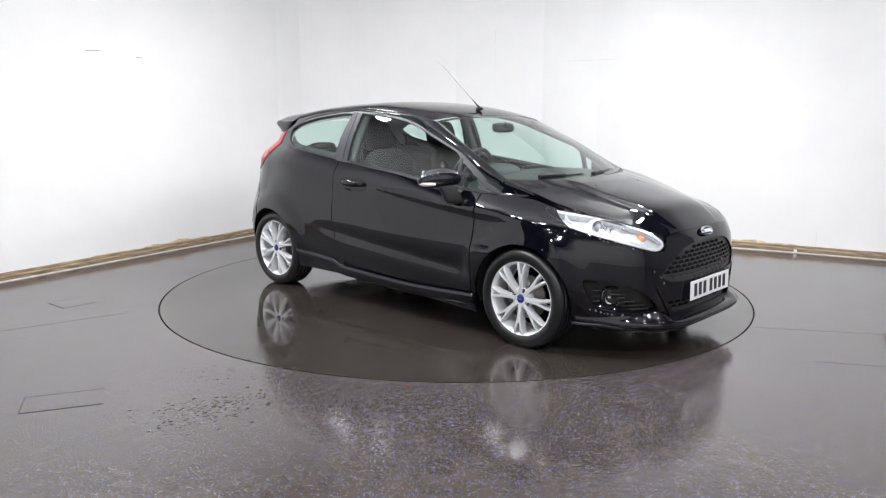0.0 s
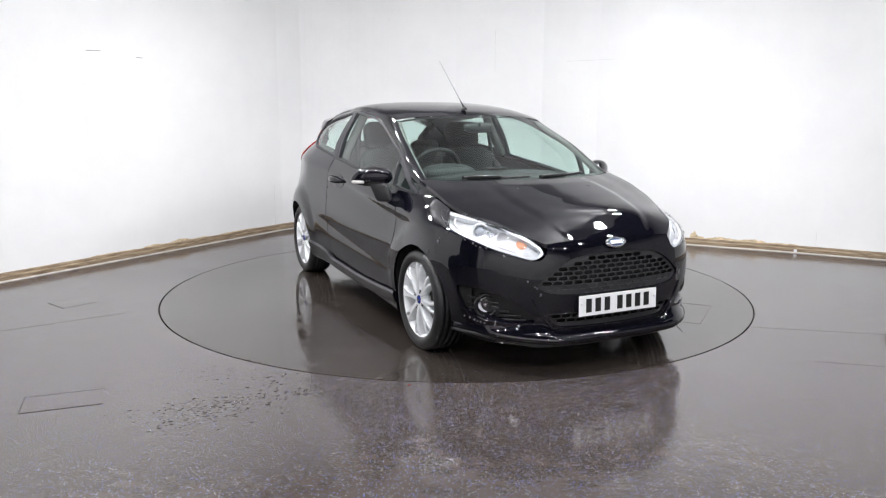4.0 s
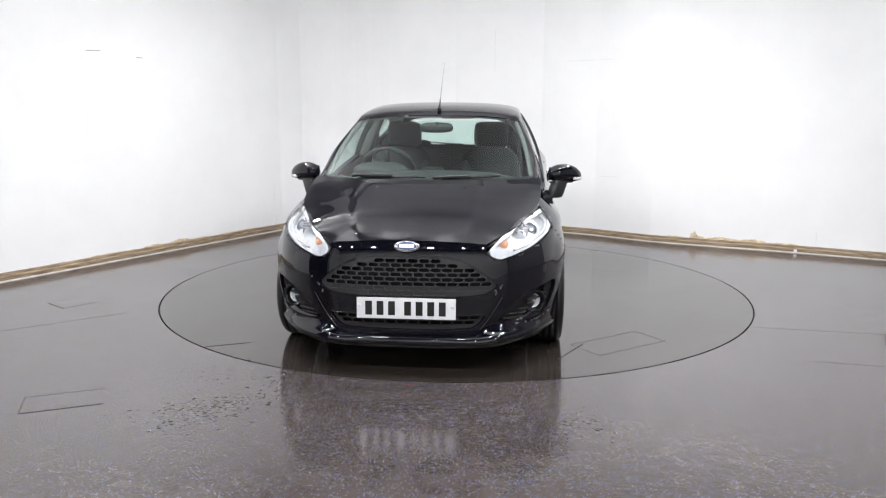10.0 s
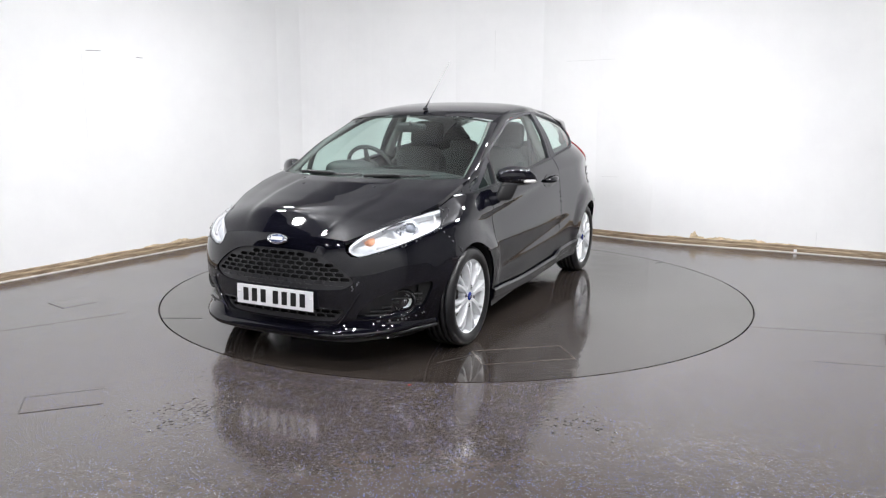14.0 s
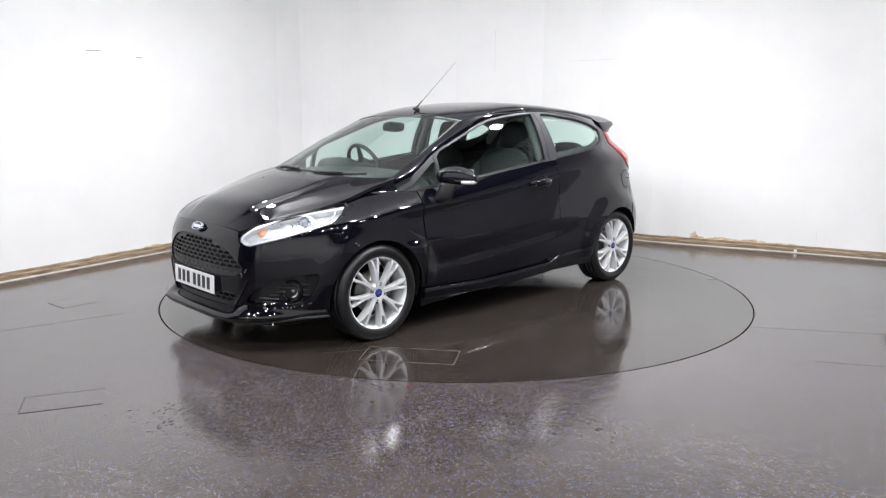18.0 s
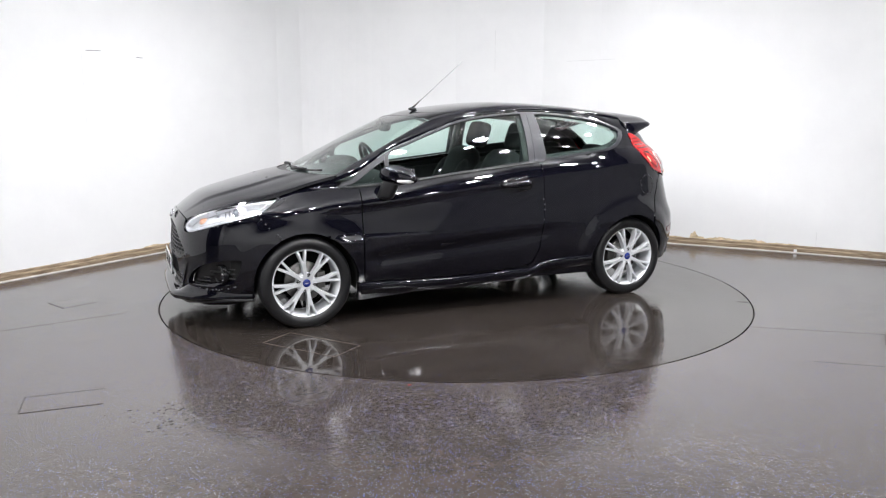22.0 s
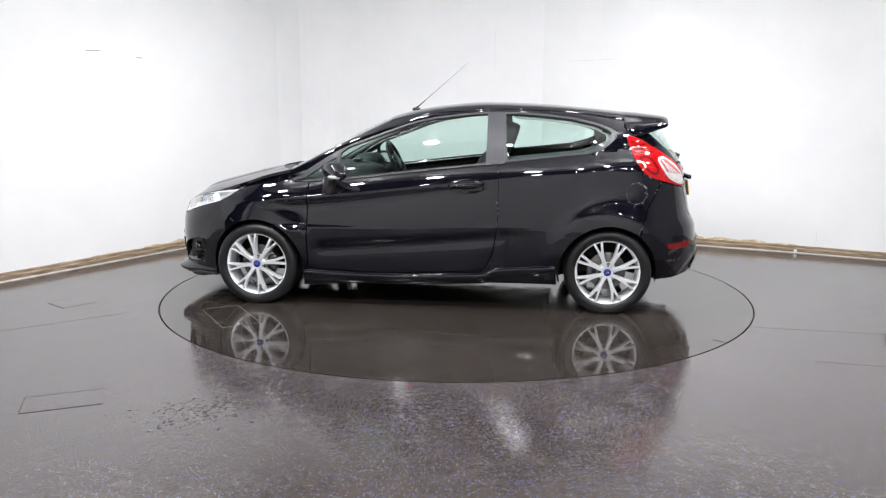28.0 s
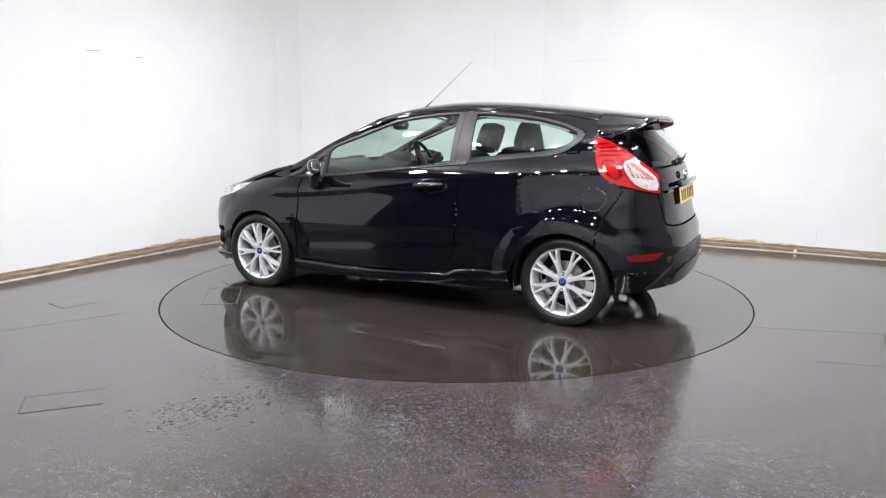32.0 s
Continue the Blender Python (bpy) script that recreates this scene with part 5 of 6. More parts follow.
def tail_lamps():
    line = [tuple(q) for q in spline(side_line(TAIL_LAMP), 3, True)]
    def lens(name, points, material, out, parent, s, label="", smooth=0):
        pts = side_line(points)
        pts = spline(pts, smooth, True) if smooth else pts
        return part(name, skin(name, filled(dense(pts, 0.02), (), 0.025), on_body, 0.004, out, s), material, parent, label)
    rim = [(-1.565, 1.050), (-1.590, 1.074), (-1.632, 1.062), (-1.740, 0.968), (-1.754, 0.886), (-1.672, 0.912), (-1.618, 0.962)]
    clear = [(-1.628, 0.962), (-1.738, 0.942), (-1.748, 0.892), (-1.676, 0.918)]
    for s in (1, -1):
        lamp = part("tail_lamp", skin("tail_lamp", filled(shrunk(dense(line, 0.02), 0.001), (), 0.025), on_body, 0.03, 0.006, s), RED_LENS, car, "large red tail lamp with striped pale lower lens")
        lens("lens_rim", rim, PALE_LENS, 0.0085, lamp, s, "pale lens rim", 2)
        lens("stripe_field", [(-1.578, 1.046), (-1.594, 1.060), (-1.626, 1.052), (-1.728, 0.966), (-1.735, 0.954), (-1.628, 0.974)], PINK_LENS, 0.0105, lamp, s, "pink lens behind pale stripes")
        for k in range(4):
            f = 0.028 * k
            lens("lamp_stripe", [(-1.590 - f, 1.050 - f * 0.78), (-1.600 - f, 1.048 - f * 0.80), (-1.652 - f * 0.80, 0.972 - f * 0.14), (-1.642 - f * 0.80, 0.974 - f * 0.14)], PALE_LENS, 0.0125, lamp, s)
        lens("reversing_lens", clear, PALE_LENS, 0.0105, lamp, s, "clear reversing lens")
        for k in range(4):
            z0 = 1.178 - 0.024 * k
            lens("lamp_rib", [(-1.384 - 0.008 * k, z0), (-1.455 - 0.028 * k, z0 + 0.006), (-1.458 - 0.028 * k, z0 - 0.004), (-1.386 - 0.008 * k, z0 - 0.008)], DEEP_RED, 0.0075, lamp, s)
        lens("brake_bowl", [(-1.438, 1.075), (-1.50, 1.078), (-1.545, 1.040), (-1.575, 0.985), (-1.545, 0.955), (-1.49, 0.985), (-1.452, 1.03)], DEEP_RED, 0.0070, lamp, s, "", 2)
        lens("brake_core", [(-1.462, 1.060), (-1.505, 1.058), (-1.540, 1.015), (-1.553, 0.985), (-1.53, 0.975), (-1.495, 1.0), (-1.470, 1.03)], RED_LENS, 0.0080, lamp, s, "", 2)
        lens("indicator_glow", [(-1.452, 1.040), (-1.464, 1.044), (-1.482, 1.008), (-1.470, 1.002)], AMBER, 0.0092, lamp, s, "amber indicator bulb")
        dot = part("lamp_bulb", lathe([(0.001, 0.004), (0.010, 0.003), (0.011, 0.0)], 16), AMBER, lamp)
        q = around(at_x(-1.70, 0.922), 0.922)
        dot.matrix_local = Matrix.Translation((q[0] - 0.008, (q[1] + 0.008) * s, q[2])) @ pose(0, 0, 0, 0, 0, (145 - 90) * s if s > 0 else 125)


tail_lamps()


def spoiler():
    """Roof spoiler: a thin wing in the middle, with deep cheeks that come down to the tail lamps."""
    bm, rings, n = bmesh.new(), [], 26
    for i in range(2 * n + 1):
        v = (i - n) / n
        a = abs(v)
        drop = min(max((a - 0.84) / 0.16, 0), 1)
        drop = drop * drop * (3 - 2 * drop)
        fall = 0.075 * a ** 5 + 0.012 * a * a
        back = 0.03 * a ** 3
        zt = lambda x: float(roof_mid_z(x)) - fall * (1 - 0.42 * min(max((-1.42 - x) / 0.22, 0), 1))
        thin = 0.026
        xs = (-1.352, -1.45, -1.56, -1.645 + back)
        top = [(x, zt(x) + (0.006 if k else 0)) for k, x in enumerate(xs)]
        tip = [(-1.676 + back, zt(-1.66) + 0.001), (-1.684 + back, zt(-1.66) - 0.010), (-1.668 + back, zt(-1.66) - 0.024)]
        low_z = 1.212
        under = [(-1.575 + back * 0.5 + 0.08 * drop, (zt(-1.60) - thin) * (1 - drop) + (low_z + 0.012) * drop), (-1.46, (zt(-1.46) - thin - 0.01) * (1 - drop) + low_z * drop), (-1.372 + 0.014 * (1 - drop), (zt(-1.40) - thin - 0.02) * (1 - drop) + (low_z + 0.004) * drop)]
        wide = lambda x, z: 0.515 + 0.20 * (x + 1.35) + 0.62 * max(1.325 - z, 0) * drop
        rings.append([bm.verts.new((x, wide(x, z) * v, z)) for x, z in top + tip + under])
    k = len(rings[0])
    for a, b in zip(rings, rings[1:]):
        for j in range(k):
            bm.faces.new((a[j], a[(j + 1) % k], b[(j + 1) % k], b[j]))
    # rounded ends
    for s, ring in ((-1, rings[0]), (1, rings[-1])):
        mid = sum((q.co for q in ring), Vector()) / k
        for size, out in ((0.94, 0.006), (0.78, 0.011), (0.45, 0.014)):
            nxt = [bm.verts.new(mid + (old - mid) * size + Vector((0, s * out, 0))) for old in [q.co for q in (rings[0] if s < 0 else rings[-1])]]
            for j in range(k):
                bm.faces.new((ring[j], ring[(j + 1) % k], nxt[(j + 1) % k], nxt[j]))
            ring = nxt
        bm.faces.new(ring)
    bmesh.ops.recalc_face_normals(bm, faces=bm.faces[:])
    for f in bm.faces:
        f.smooth = True
    for e in bm.edges:
        if e.calc_face_angle(0) > 0.95:
            e.smooth = False
    ob = part("roof_spoiler", bm, BLACK_PAINT, car, "gloss black roof spoiler")
    part("brake_light", box(0.012, 0.30, 0.014, (-1.666, 0, 1.324), 0.004), RED_LENS, ob)


spoiler()


# ---- wheels ----
def spoke_mesh():
    """One forked spoke: a stem that widens and splits into two prongs near the rim."""
    half = [(0.040, 0.0150), (0.072, 0.0128), (0.110, 0.0140), (0.150, 0.0198), (0.214, 0.0335)]
    slot = [(0.206, 0.0155), (0.180, 0.0102), (0.152, 0.0042), (0.145, 0.0)]
    outline = [(half[0][0], -half[0][1])] + [(r, w) for r, w in half] + [(0.214, 0.0165)] + slot + [(r, -w) for r, w in slot[:-1][::-1]] + [(0.214, -0.0165)] + [(r, -w) for r, w in half[::-1][:-1]]
    face = lambda r: 0.004 - 0.016 * (1 - min(r / 0.2, 1)) ** 2 - 0.010 * max(0, (r - 0.19) / 0.03)
    rim_line = np.array(dense(outline, 0.012), float)
    crest = shrunk(rim_line, 0.003)
    flat_v, flat_f = filled(crest, (), 0.03)
    verts = [(r, face(r), w) for r, w in flat_v]
    faces = [tuple(t) for t in flat_f]
    k = len(verts)
    for (r2, w2), (r, w) in zip(dense(crest, 9), dense(rim_line, 9)):
        verts += [(r2, face(r2), w2), (r, face(r) - 0.006, w), (r, -0.045, w * 1.05)]
    n = len(rim_line)
    for j in range(n):
        a, b = k + 3 * j, k + 3 * ((j + 1) % n)
        faces += [(a, b, b + 1, a + 1), (a + 1, b + 1, b + 2, a + 2)]
    me = mesh_of("spoke", verts, faces, False)
    bm = bmesh.new()
    bm.from_mesh(me)
    bmesh.ops.remove_doubles(bm, verts=bm.verts[:], dist=1e-4)
    bmesh.ops.recalc_face_normals(bm, faces=bm.faces[:])
    for f in bm.faces:
        f.smooth = True
    for e in bm.edges:
        if e.calc_face_angle(0) > 0.45:
            e.smooth = False
    bm.to_mesh(me)
    bm.free()
    return me


def tread(r, y0, y1, steps=60):
    """The tyre: rounded shoulders, three grooves and cross cuts at the shoulders."""
    w = y1 - y0
    prof = [(0.219, y1 - 0.016), (0.232, y1 - 0.004), (0.252, y1 + 0.002), (0.270, y1), (0.284, y1 - 0.008), (0.292, y1 - 0.018), (r - 0.001, y1 - 0.030)]
    for k in range(4):
        c = y1 - w * (0.24 + 0.175 * k)
        prof += [(r, c + 0.005), (r - 0.006, c + 0.004), (r - 0.006, c - 0.004), (r, c - 0.005)]
    prof += [(r - 0.001, y0 + 0.030), (0.290, y0 + 0.016), (0.265, y0), (0.219, y0 + 0.012)]
    return lathe(prof, steps)


def wheel(name, x, y, s, spin):
    w = part(name, lathe([(0.205, -0.185), (0.228, -0.180), (0.228, -0.170), (0.205, -0.165), (0.200, -0.10), (0.206, -0.035), (0.212, -0.012), (0.224, -0.004), (0.2295, 0.0), (0.231, -0.006), (0.228, -0.014), (0.214, -0.022), (0.208, -0.10), (0.212, -0.165)], 64), SILVER_EDGE, car, "silver forked-spoke alloy wheel")
    w.matrix_local = Matrix.Translation((x, y * s, WHEEL_R - 0.004)) @ pose(0, 0, 0, 0, 0, 0 if s > 0 else 180) @ pose(0, 0, 0, 0, spin, 0)
    part("tyre", tread(WHEEL_R, -0.196, 0.008), RUBBER, w, "black low-profile tyre")
    for k in range(8):
        sp = part("spoke", SPOKE, SILVER, w)
        sp.matrix_local = pose(0, 0, 0, 0, 45 * k, 0)
    part("hub", lathe([(0.001, -0.010), (0.030, -0.010), (0.036, -0.008), (0.058, -0.012), (0.066, -0.020), (0.066, -0.06)], 40), SILVER, w)
    cap = part("centre_cap", lathe([(0.001, -0.004), (0.022, -0.005), (0.026, -0.009), (0.026, -0.015)], 32), BADGE_BLUE, w, "blue centre cap")
    part("cap_mark", box(0.026, 0.002, 0.007, (0, -0.0035, 0)), CHROME, w)
    for k in range(4):
        a = radians(22.5 + 90 * k)
        hole = part("bolt_well", lathe([(0.001, -0.0085), (0.0105, -0.0085), (0.0115, -0.0045), (0.0130, -0.0090)], 16), SATIN_BLACK, w)
        hole.matrix_local = pose(0.054 * math.cos(a), 0, 0.054 * math.sin(a))
        nut = part("wheel_bolt", lathe([(0.001, -0.002), (0.0065, -0.002), (0.0075, -0.0085)], 6), CHROME, w)
        nut.matrix_local = pose(0.054 * math.cos(a), 0, 0.054 * math.sin(a))
    part("brake_disc", lathe([(0.05, -0.07), (0.068, -0.055), (0.070, -0.075), (0.128, -0.076), (0.130, -0.078), (0.130, -0.096), (0.05, -0.096)], 40), STEEL, w, "bare steel brake disc")
    return w


SPOKE = spoke_mesh()
for s in (1, -1):
    wheel("front_wheel", AXLE_F, 0.842, s, 8 if s > 0 else -2)
    wheel("rear_wheel", AXLE_R, 0.820, s, 19 if s > 0 else 20)


def liners():
    """Dark wheel housings, with the brake calipers in front of the discs."""
    for s in (1, -1):
        for cx in (AXLE_F, AXLE_R):
            verts, faces, n = [], [], 28
            for i in range(n + 1):
                a = radians(-12 + 204 * i / n)
                for y, r in ((0.853, 0.333), (0.83, 0.345), (0.58, 0.35), (0.57, 0.05)):
                    k = 0.985 if y > 0.84 else 1
                    x, z = cx + r * math.cos(a), 0.29 + r * math.sin(a)
                    yy = float(around(at_x(x, z), z)[1]) - 0.012 if y > 0.84 else y
                    if y == 0.83:
                        yy = float(around(at_x(x, z), z)[1]) - 0.035
                    verts.append((x, yy * s, z))
            for i in range(n):
                for k in range(3):
                    q = i * 4 + k
                    faces.append((q, q + 1, q + 5, q + 4))
            part("wheel_housing", mesh_of("wheel_housing", verts, faces), SHELL, car)
            part("brake_caliper", box(0.06, 0.06, 0.11, (cx - 0.105 if cx > 0 else cx + 0.105, 0.755 * s if cx > 0 else 0.72 * s, 0.30), 0.012), STEEL, car)


liners()


def shell():
    """Dark metal behind the panel joints, and the floor pan."""
    line = [(0.86, 0.20)] + [(-0.86, 0.22)] + arch_points(AXLE_R, 5, 175, 0.37)[0:] + [(-1.66, 0.30)] + [(-1.66, 0.85)] + run_z(belt_z, -1.30, 1.30, 20, -0.02) + [(1.56, 0.70), (1.70, 0.60), (1.70, 0.25)] + arch_points(AXLE_F, 5, 175, 0.37)
    both_sides("inner_panel", side_line(line), SHELL, step=0.06, depth=0.002, out=-0.022, gap=0)
    pan = [box(1.60, 1.46, 0.03, (-0.02, 0, 0.225)), box(0.75, 1.10, 0.03, (-1.25, 0, 0.30)), box(0.95, 1.10, 0.03, (1.25, 0, 0.22)), box(0.20, 0.86, 0.03, (-1.69, 0, 0.30))]
    part("floor_pan", joined(*pan), SHELL, car)
    part("bulkhead", box(0.03, 1.36, 0.60, (1.02, 0, 0.55)), SHELL, car)
    part("nose_support", box(0.05, 1.1, 0.42, (1.80, 0, 0.40)), SHELL, car)
    part("tail_support", box(0.04, 1.0, 0.50, (-1.74, 0, 0.55)), SHELL, car)


shell()


# ---- fittings outside ----
def ellipsoid(sx, sy, sz, power=2.4, steps=20):
    """A rounded block: a ball whose sections are squarer than circles."""
    bm = bmesh.new()
    bmesh.ops.create_uvsphere(bm, u_segments=steps * 2, v_segments=steps, radius=1)
    for v in bm.verts:
        k = (abs(v.co.x) ** power + abs(v.co.y) ** power + abs(v.co.z) ** power) ** (1 / power)
        v.co = Vector((v.co.x / k * sx, v.co.y / k * sy, v.co.z / k * sz))
    for f in bm.faces:
        f.smooth = True
    return bm


def door_mirrors():
    """Swept-back mirror heads on short stalks; x runs along the head, outwards."""
    for s in (1, -1):
        cap = ellipsoid(0.138, 0.062, 0.060, 2.35, 24)
        for v in cap.verts:
            t = v.co.x / 0.138
            if v.co.y < -0.032:
                v.co.y = -0.032
            v.co.z *= 1.0 - 0.22 * max(t, 0) ** 2
            v.co.z += 0.006 - 0.016 * t * t - 0.010 * t
        head = Matrix.Translation((0.640, 0.890, 0.968)) @ pose(0, 0, 0, 0, 0, 129) @ Matrix.Diagonal((1, -1, 1, 1))
        m = part("door_mirror", cap, BLACK_PAINT, car, "gloss black door mirror")
        flip = Matrix.Diagonal((1, s, 1, 1))
        m.data.transform(head)
        local = [("mirror_glass", box(0.215, 0.006, 0.088, (-0.005, -0.034, 0.002), 0.003), CHROME, "mirror glass"),
                 ("mirror_base_cap", box(0.16, 0.066, 0.012, (-0.035, 0.005, -0.052), 0.005), SATIN_BLACK, ""),
                 ("indicator_lens", tube(spline([(0.030, 0.058, -0.030), (0.06, 0.053, -0.031), (0.09, 0.043, -0.032), (0.126, 0.016, -0.030)], 4), [0.004 + 0.009 * math.sin(math.pi * (0.08 + 0.84 * i / 12)) ** 0.7 for i in range(13)], 8), PALE_LENS, "clear side indicator lens"),
                 ("indicator_amber", tube([(0.085, 0.0465, -0.031), (0.112, 0.030, -0.031)], 0.0138, 8), PALE_LENS, "")]
        arm = box(0.115, 0.062, 0.13, (0, 0, 0), 0.024)
        for v in arm.verts:
            v.co.x += 0.45 * (v.co.z + 0.065)
        bmesh.ops.transform(arm, matrix=Matrix.Translation((-0.100, 0.008, -0.092)), verts=arm.verts)
        local.append(("mirror_stalk", arm, SATIN_BLACK, ""))
        for name, bm, material, label in local:
            q = part(name, bm, material, m, label)
            q.data.transform(head)
            if s < 0:
                q.data.transform(flip)
            else:
                q.data.flip_normals()
        if s < 0:
            m.data.transform(flip)
        else:
            m.data.flip_normals()


door_mirrors()


def door_handles():
    for s in (1, -1):
        for x0, x1, z0, z1 in ((-0.150, -0.385, 0.872, 0.888),):
            pts = []
            for i in range(13):
                t = i / 12
                x, z = x0 + (x1 - x0) * t, z0 + (z1 - z0) * t
                q = around(x, z)
                pts.append((x, (q[1] + 0.004 + 0.034 * math.sin(math.pi * t) ** 0.5) * s, z))
            grip = tube(pts, [0.013 + 0.011 * math.sin(math.pi * i / 12) for i in range(13)], 12)
            h = part("door_handle", grip, BLACK_PAINT, car, "gloss black door handle")
            oval = [(-0.272 + 0.142 * math.cos(a), 0.872 + 0.052 * math.sin(a) - 0.007 * math.cos(a)) for a in np.linspace(0, math.tau, 28, endpoint=False)]
            flat = filled(oval, (), 0.025)
            def dish(v):
                q = around(v[:, 0], v[:, 1])
                k = ((v[:, 0] + 0.272) / 0.142) ** 2 + ((v[:, 1] - 0.872) / 0.052) ** 2
                q[:, 1] += 0.0018 + 0.0045 * np.sqrt(np.clip(k, 0, 1)) * np.clip((1.0 - k) * 3, 0, 1)
                return q
            part("handle_recess", skin("handle_recess", flat, dish, 0.002, 0.0, s), GLOSS_BLACK, h)


door_handles()


def fuel_flap():
    c, r = (-1.420, 0.836), 0.072
    for s in (1, -1):
        if s > 0:
            ring_o = [(c[0] + r * math.cos(a), c[1] + r * math.sin(a)) for a in np.linspace(0, math.tau, 40, endpoint=False)]
            ring_i = [(c[0] + (r - 0.004) * math.cos(a), c[1] + (r - 0.004) * math.sin(a)) for a in np.linspace(0, math.tau, 40, endpoint=False)]
            flap = part("fuel_flap", skin("fuel_flap", filled(side_line(ring_i), (), 0.03), on_body, 0.004, 0.0022, s), BLACK_PAINT, car, "round black fuel flap")
            part("flap_joint", skin("flap_joint", filled(side_line(ring_o), [np.array(side_line(ring_i))], 0.02), on_body, 0.002, 0.0006, s), CRACK, flap)
            q = around(at_x(-1.478, 0.839), 0.839)
            part("flap_catch", box(0.018, 0.006, 0.010, (q[0], q[1] + 0.004, q[2]), 0.002, (0, 0, -25)), SATIN_BLACK, flap)


fuel_flap()


def aerial():
    base = part("aerial", ellipsoid(0.035, 0.016, 0.014, 2.0, 8), SATIN_BLACK, car, "thin roof aerial on a small base")
    base.matrix_local = pose(0.205, 0, 1.400)
    tip, foot = Vector((-0.206, 0.0, 1.760)), Vector((0.205, 0, 1.408))
    d = tip - foot
    rel = lambda f: tuple(foot + d * f - Vector((0.205, 0, 1.400)))
    part("aerial_foot", tube([rel(0), rel(0.06), rel(0.16)], [0.009, 0.0055, 0.0042]), SATIN_BLACK, base)
    part("aerial_rod", tube([rel(0.15), rel(0.6), rel(1.0)], [0.0030, 0.0025, 0.0022]), AERIAL_GREY, base)


aerial()


def wipers():
    for y0, y1 in ((0.10, 0.46), (-0.42, 0.0)):
        pts = []
        for i in range(9):
            t = i / 8
            y = y0 + (y1 - y0) * t
            # the blade lies along the foot of the screen
            u = 0.045 + 0.02 * t
            c, e = screen_mid(u), screen_edge(u)
            a = abs(y) / e[1]
            pts.append((c[0] + (e[0] - c[0]) * a * a + 0.004, y, c[2] + (e[2] - c[2]) * a * a - 0.004))
        blade = part("wiper", tube(pts, 0.009, 6), SATIN_BLACK, car, "black windscreen wiper")
        arm = [(q[0] + 0.012, q[1], q[2] + 0.010) for q in pts[::4]]
        part("wiper_arm", tube([(arm[0][0] + 0.02, arm[0][1] - 0.05, arm[0][2] - 0.004)] + arm[:2], [0.012, 0.010, 0.007], 8), SATIN_BLACK, blade)
    # plastic scuttle between bonnet and screen
    def cowl_mid(u):
        return (1.16 + 0.105 * u, 0, 0.953 + 0.004 * u)
    def cowl_edge(u):
        return (1.0 + 0.03 * u, 0.674 + 0.03 * u, 0.968 - 0.008 * u)
    part("scuttle", ribs("scuttle", cowl_mid, cowl_edge, 3, 12, 2.0, 2.0, thick=0.01), SATIN_BLACK, car, "black plastic scuttle panel")
    for y in (0.256, -0.256):
        part("washer_jet", ellipsoid(0.014, 0.016, 0.007, 2.0, 6), SATIN_BLACK, car).matrix_local = pose(1.372, y, 0.929, 0, 14, 0)


wipers()


def black_screen_band():
    """The dark printed edge round the windscreen, just inside the glass."""
    def band(name, u0, u1):
        mid = lambda u: tuple(np.array(screen_mid(u0 + (u1 - u0) * u)) - np.array((0.004, 0, 0.006)))
        edge = lambda u: tuple(np.array(screen_edge(u0 + (u1 - u0) * u)) - np.array((0.004, 0.004, 0.006)))
        part(name, ribs(name, mid, edge, 2, 14, 2.0, lambda u: screen_fall(u0 + (u1 - u0) * u)), SATIN_BLACK, screen)
    band("screen_band", 0.0, 0.035)
    band("screen_band", 0.965, 1.0)


black_screen_band()


# ---- cabin ----
def seat(y, rear=False):
    base = ellipsoid(0.26, 0.25, 0.09, 3.5, 10)
    ob = part("front_seat", base, CLOTH, car, "charcoal cloth front seat")
    ob.matrix_local = pose(0.10, y, 0.50, 0, -6, 0)
    b = part("backrest", ellipsoid(0.085, 0.245, 0.36, 4.0, 14), CLOTH, ob)
    b.matrix_local = pose(-0.36, 0, 0.30, 0, -17, 0)
    for q in (0.20, -0.20):
        part("side_bolster", ellipsoid(0.07, 0.055, 0.27, 2.6, 8), CLOTH, ob).matrix_local = pose(-0.30, q, 0.28, 0, -17, 0)
    h = part("headrest", ellipsoid(0.055, 0.140, 0.105, 5.0, 14), CLOTH, ob)
    h.matrix_local = pose(-0.55, 0, 0.755, 0, -12, 0)
    for q in (0.055, -0.055):
        part("headrest_post", tube([(-0.46, q, 0.58), (-0.545, q, 0.72)], 0.006), CHROME, ob)


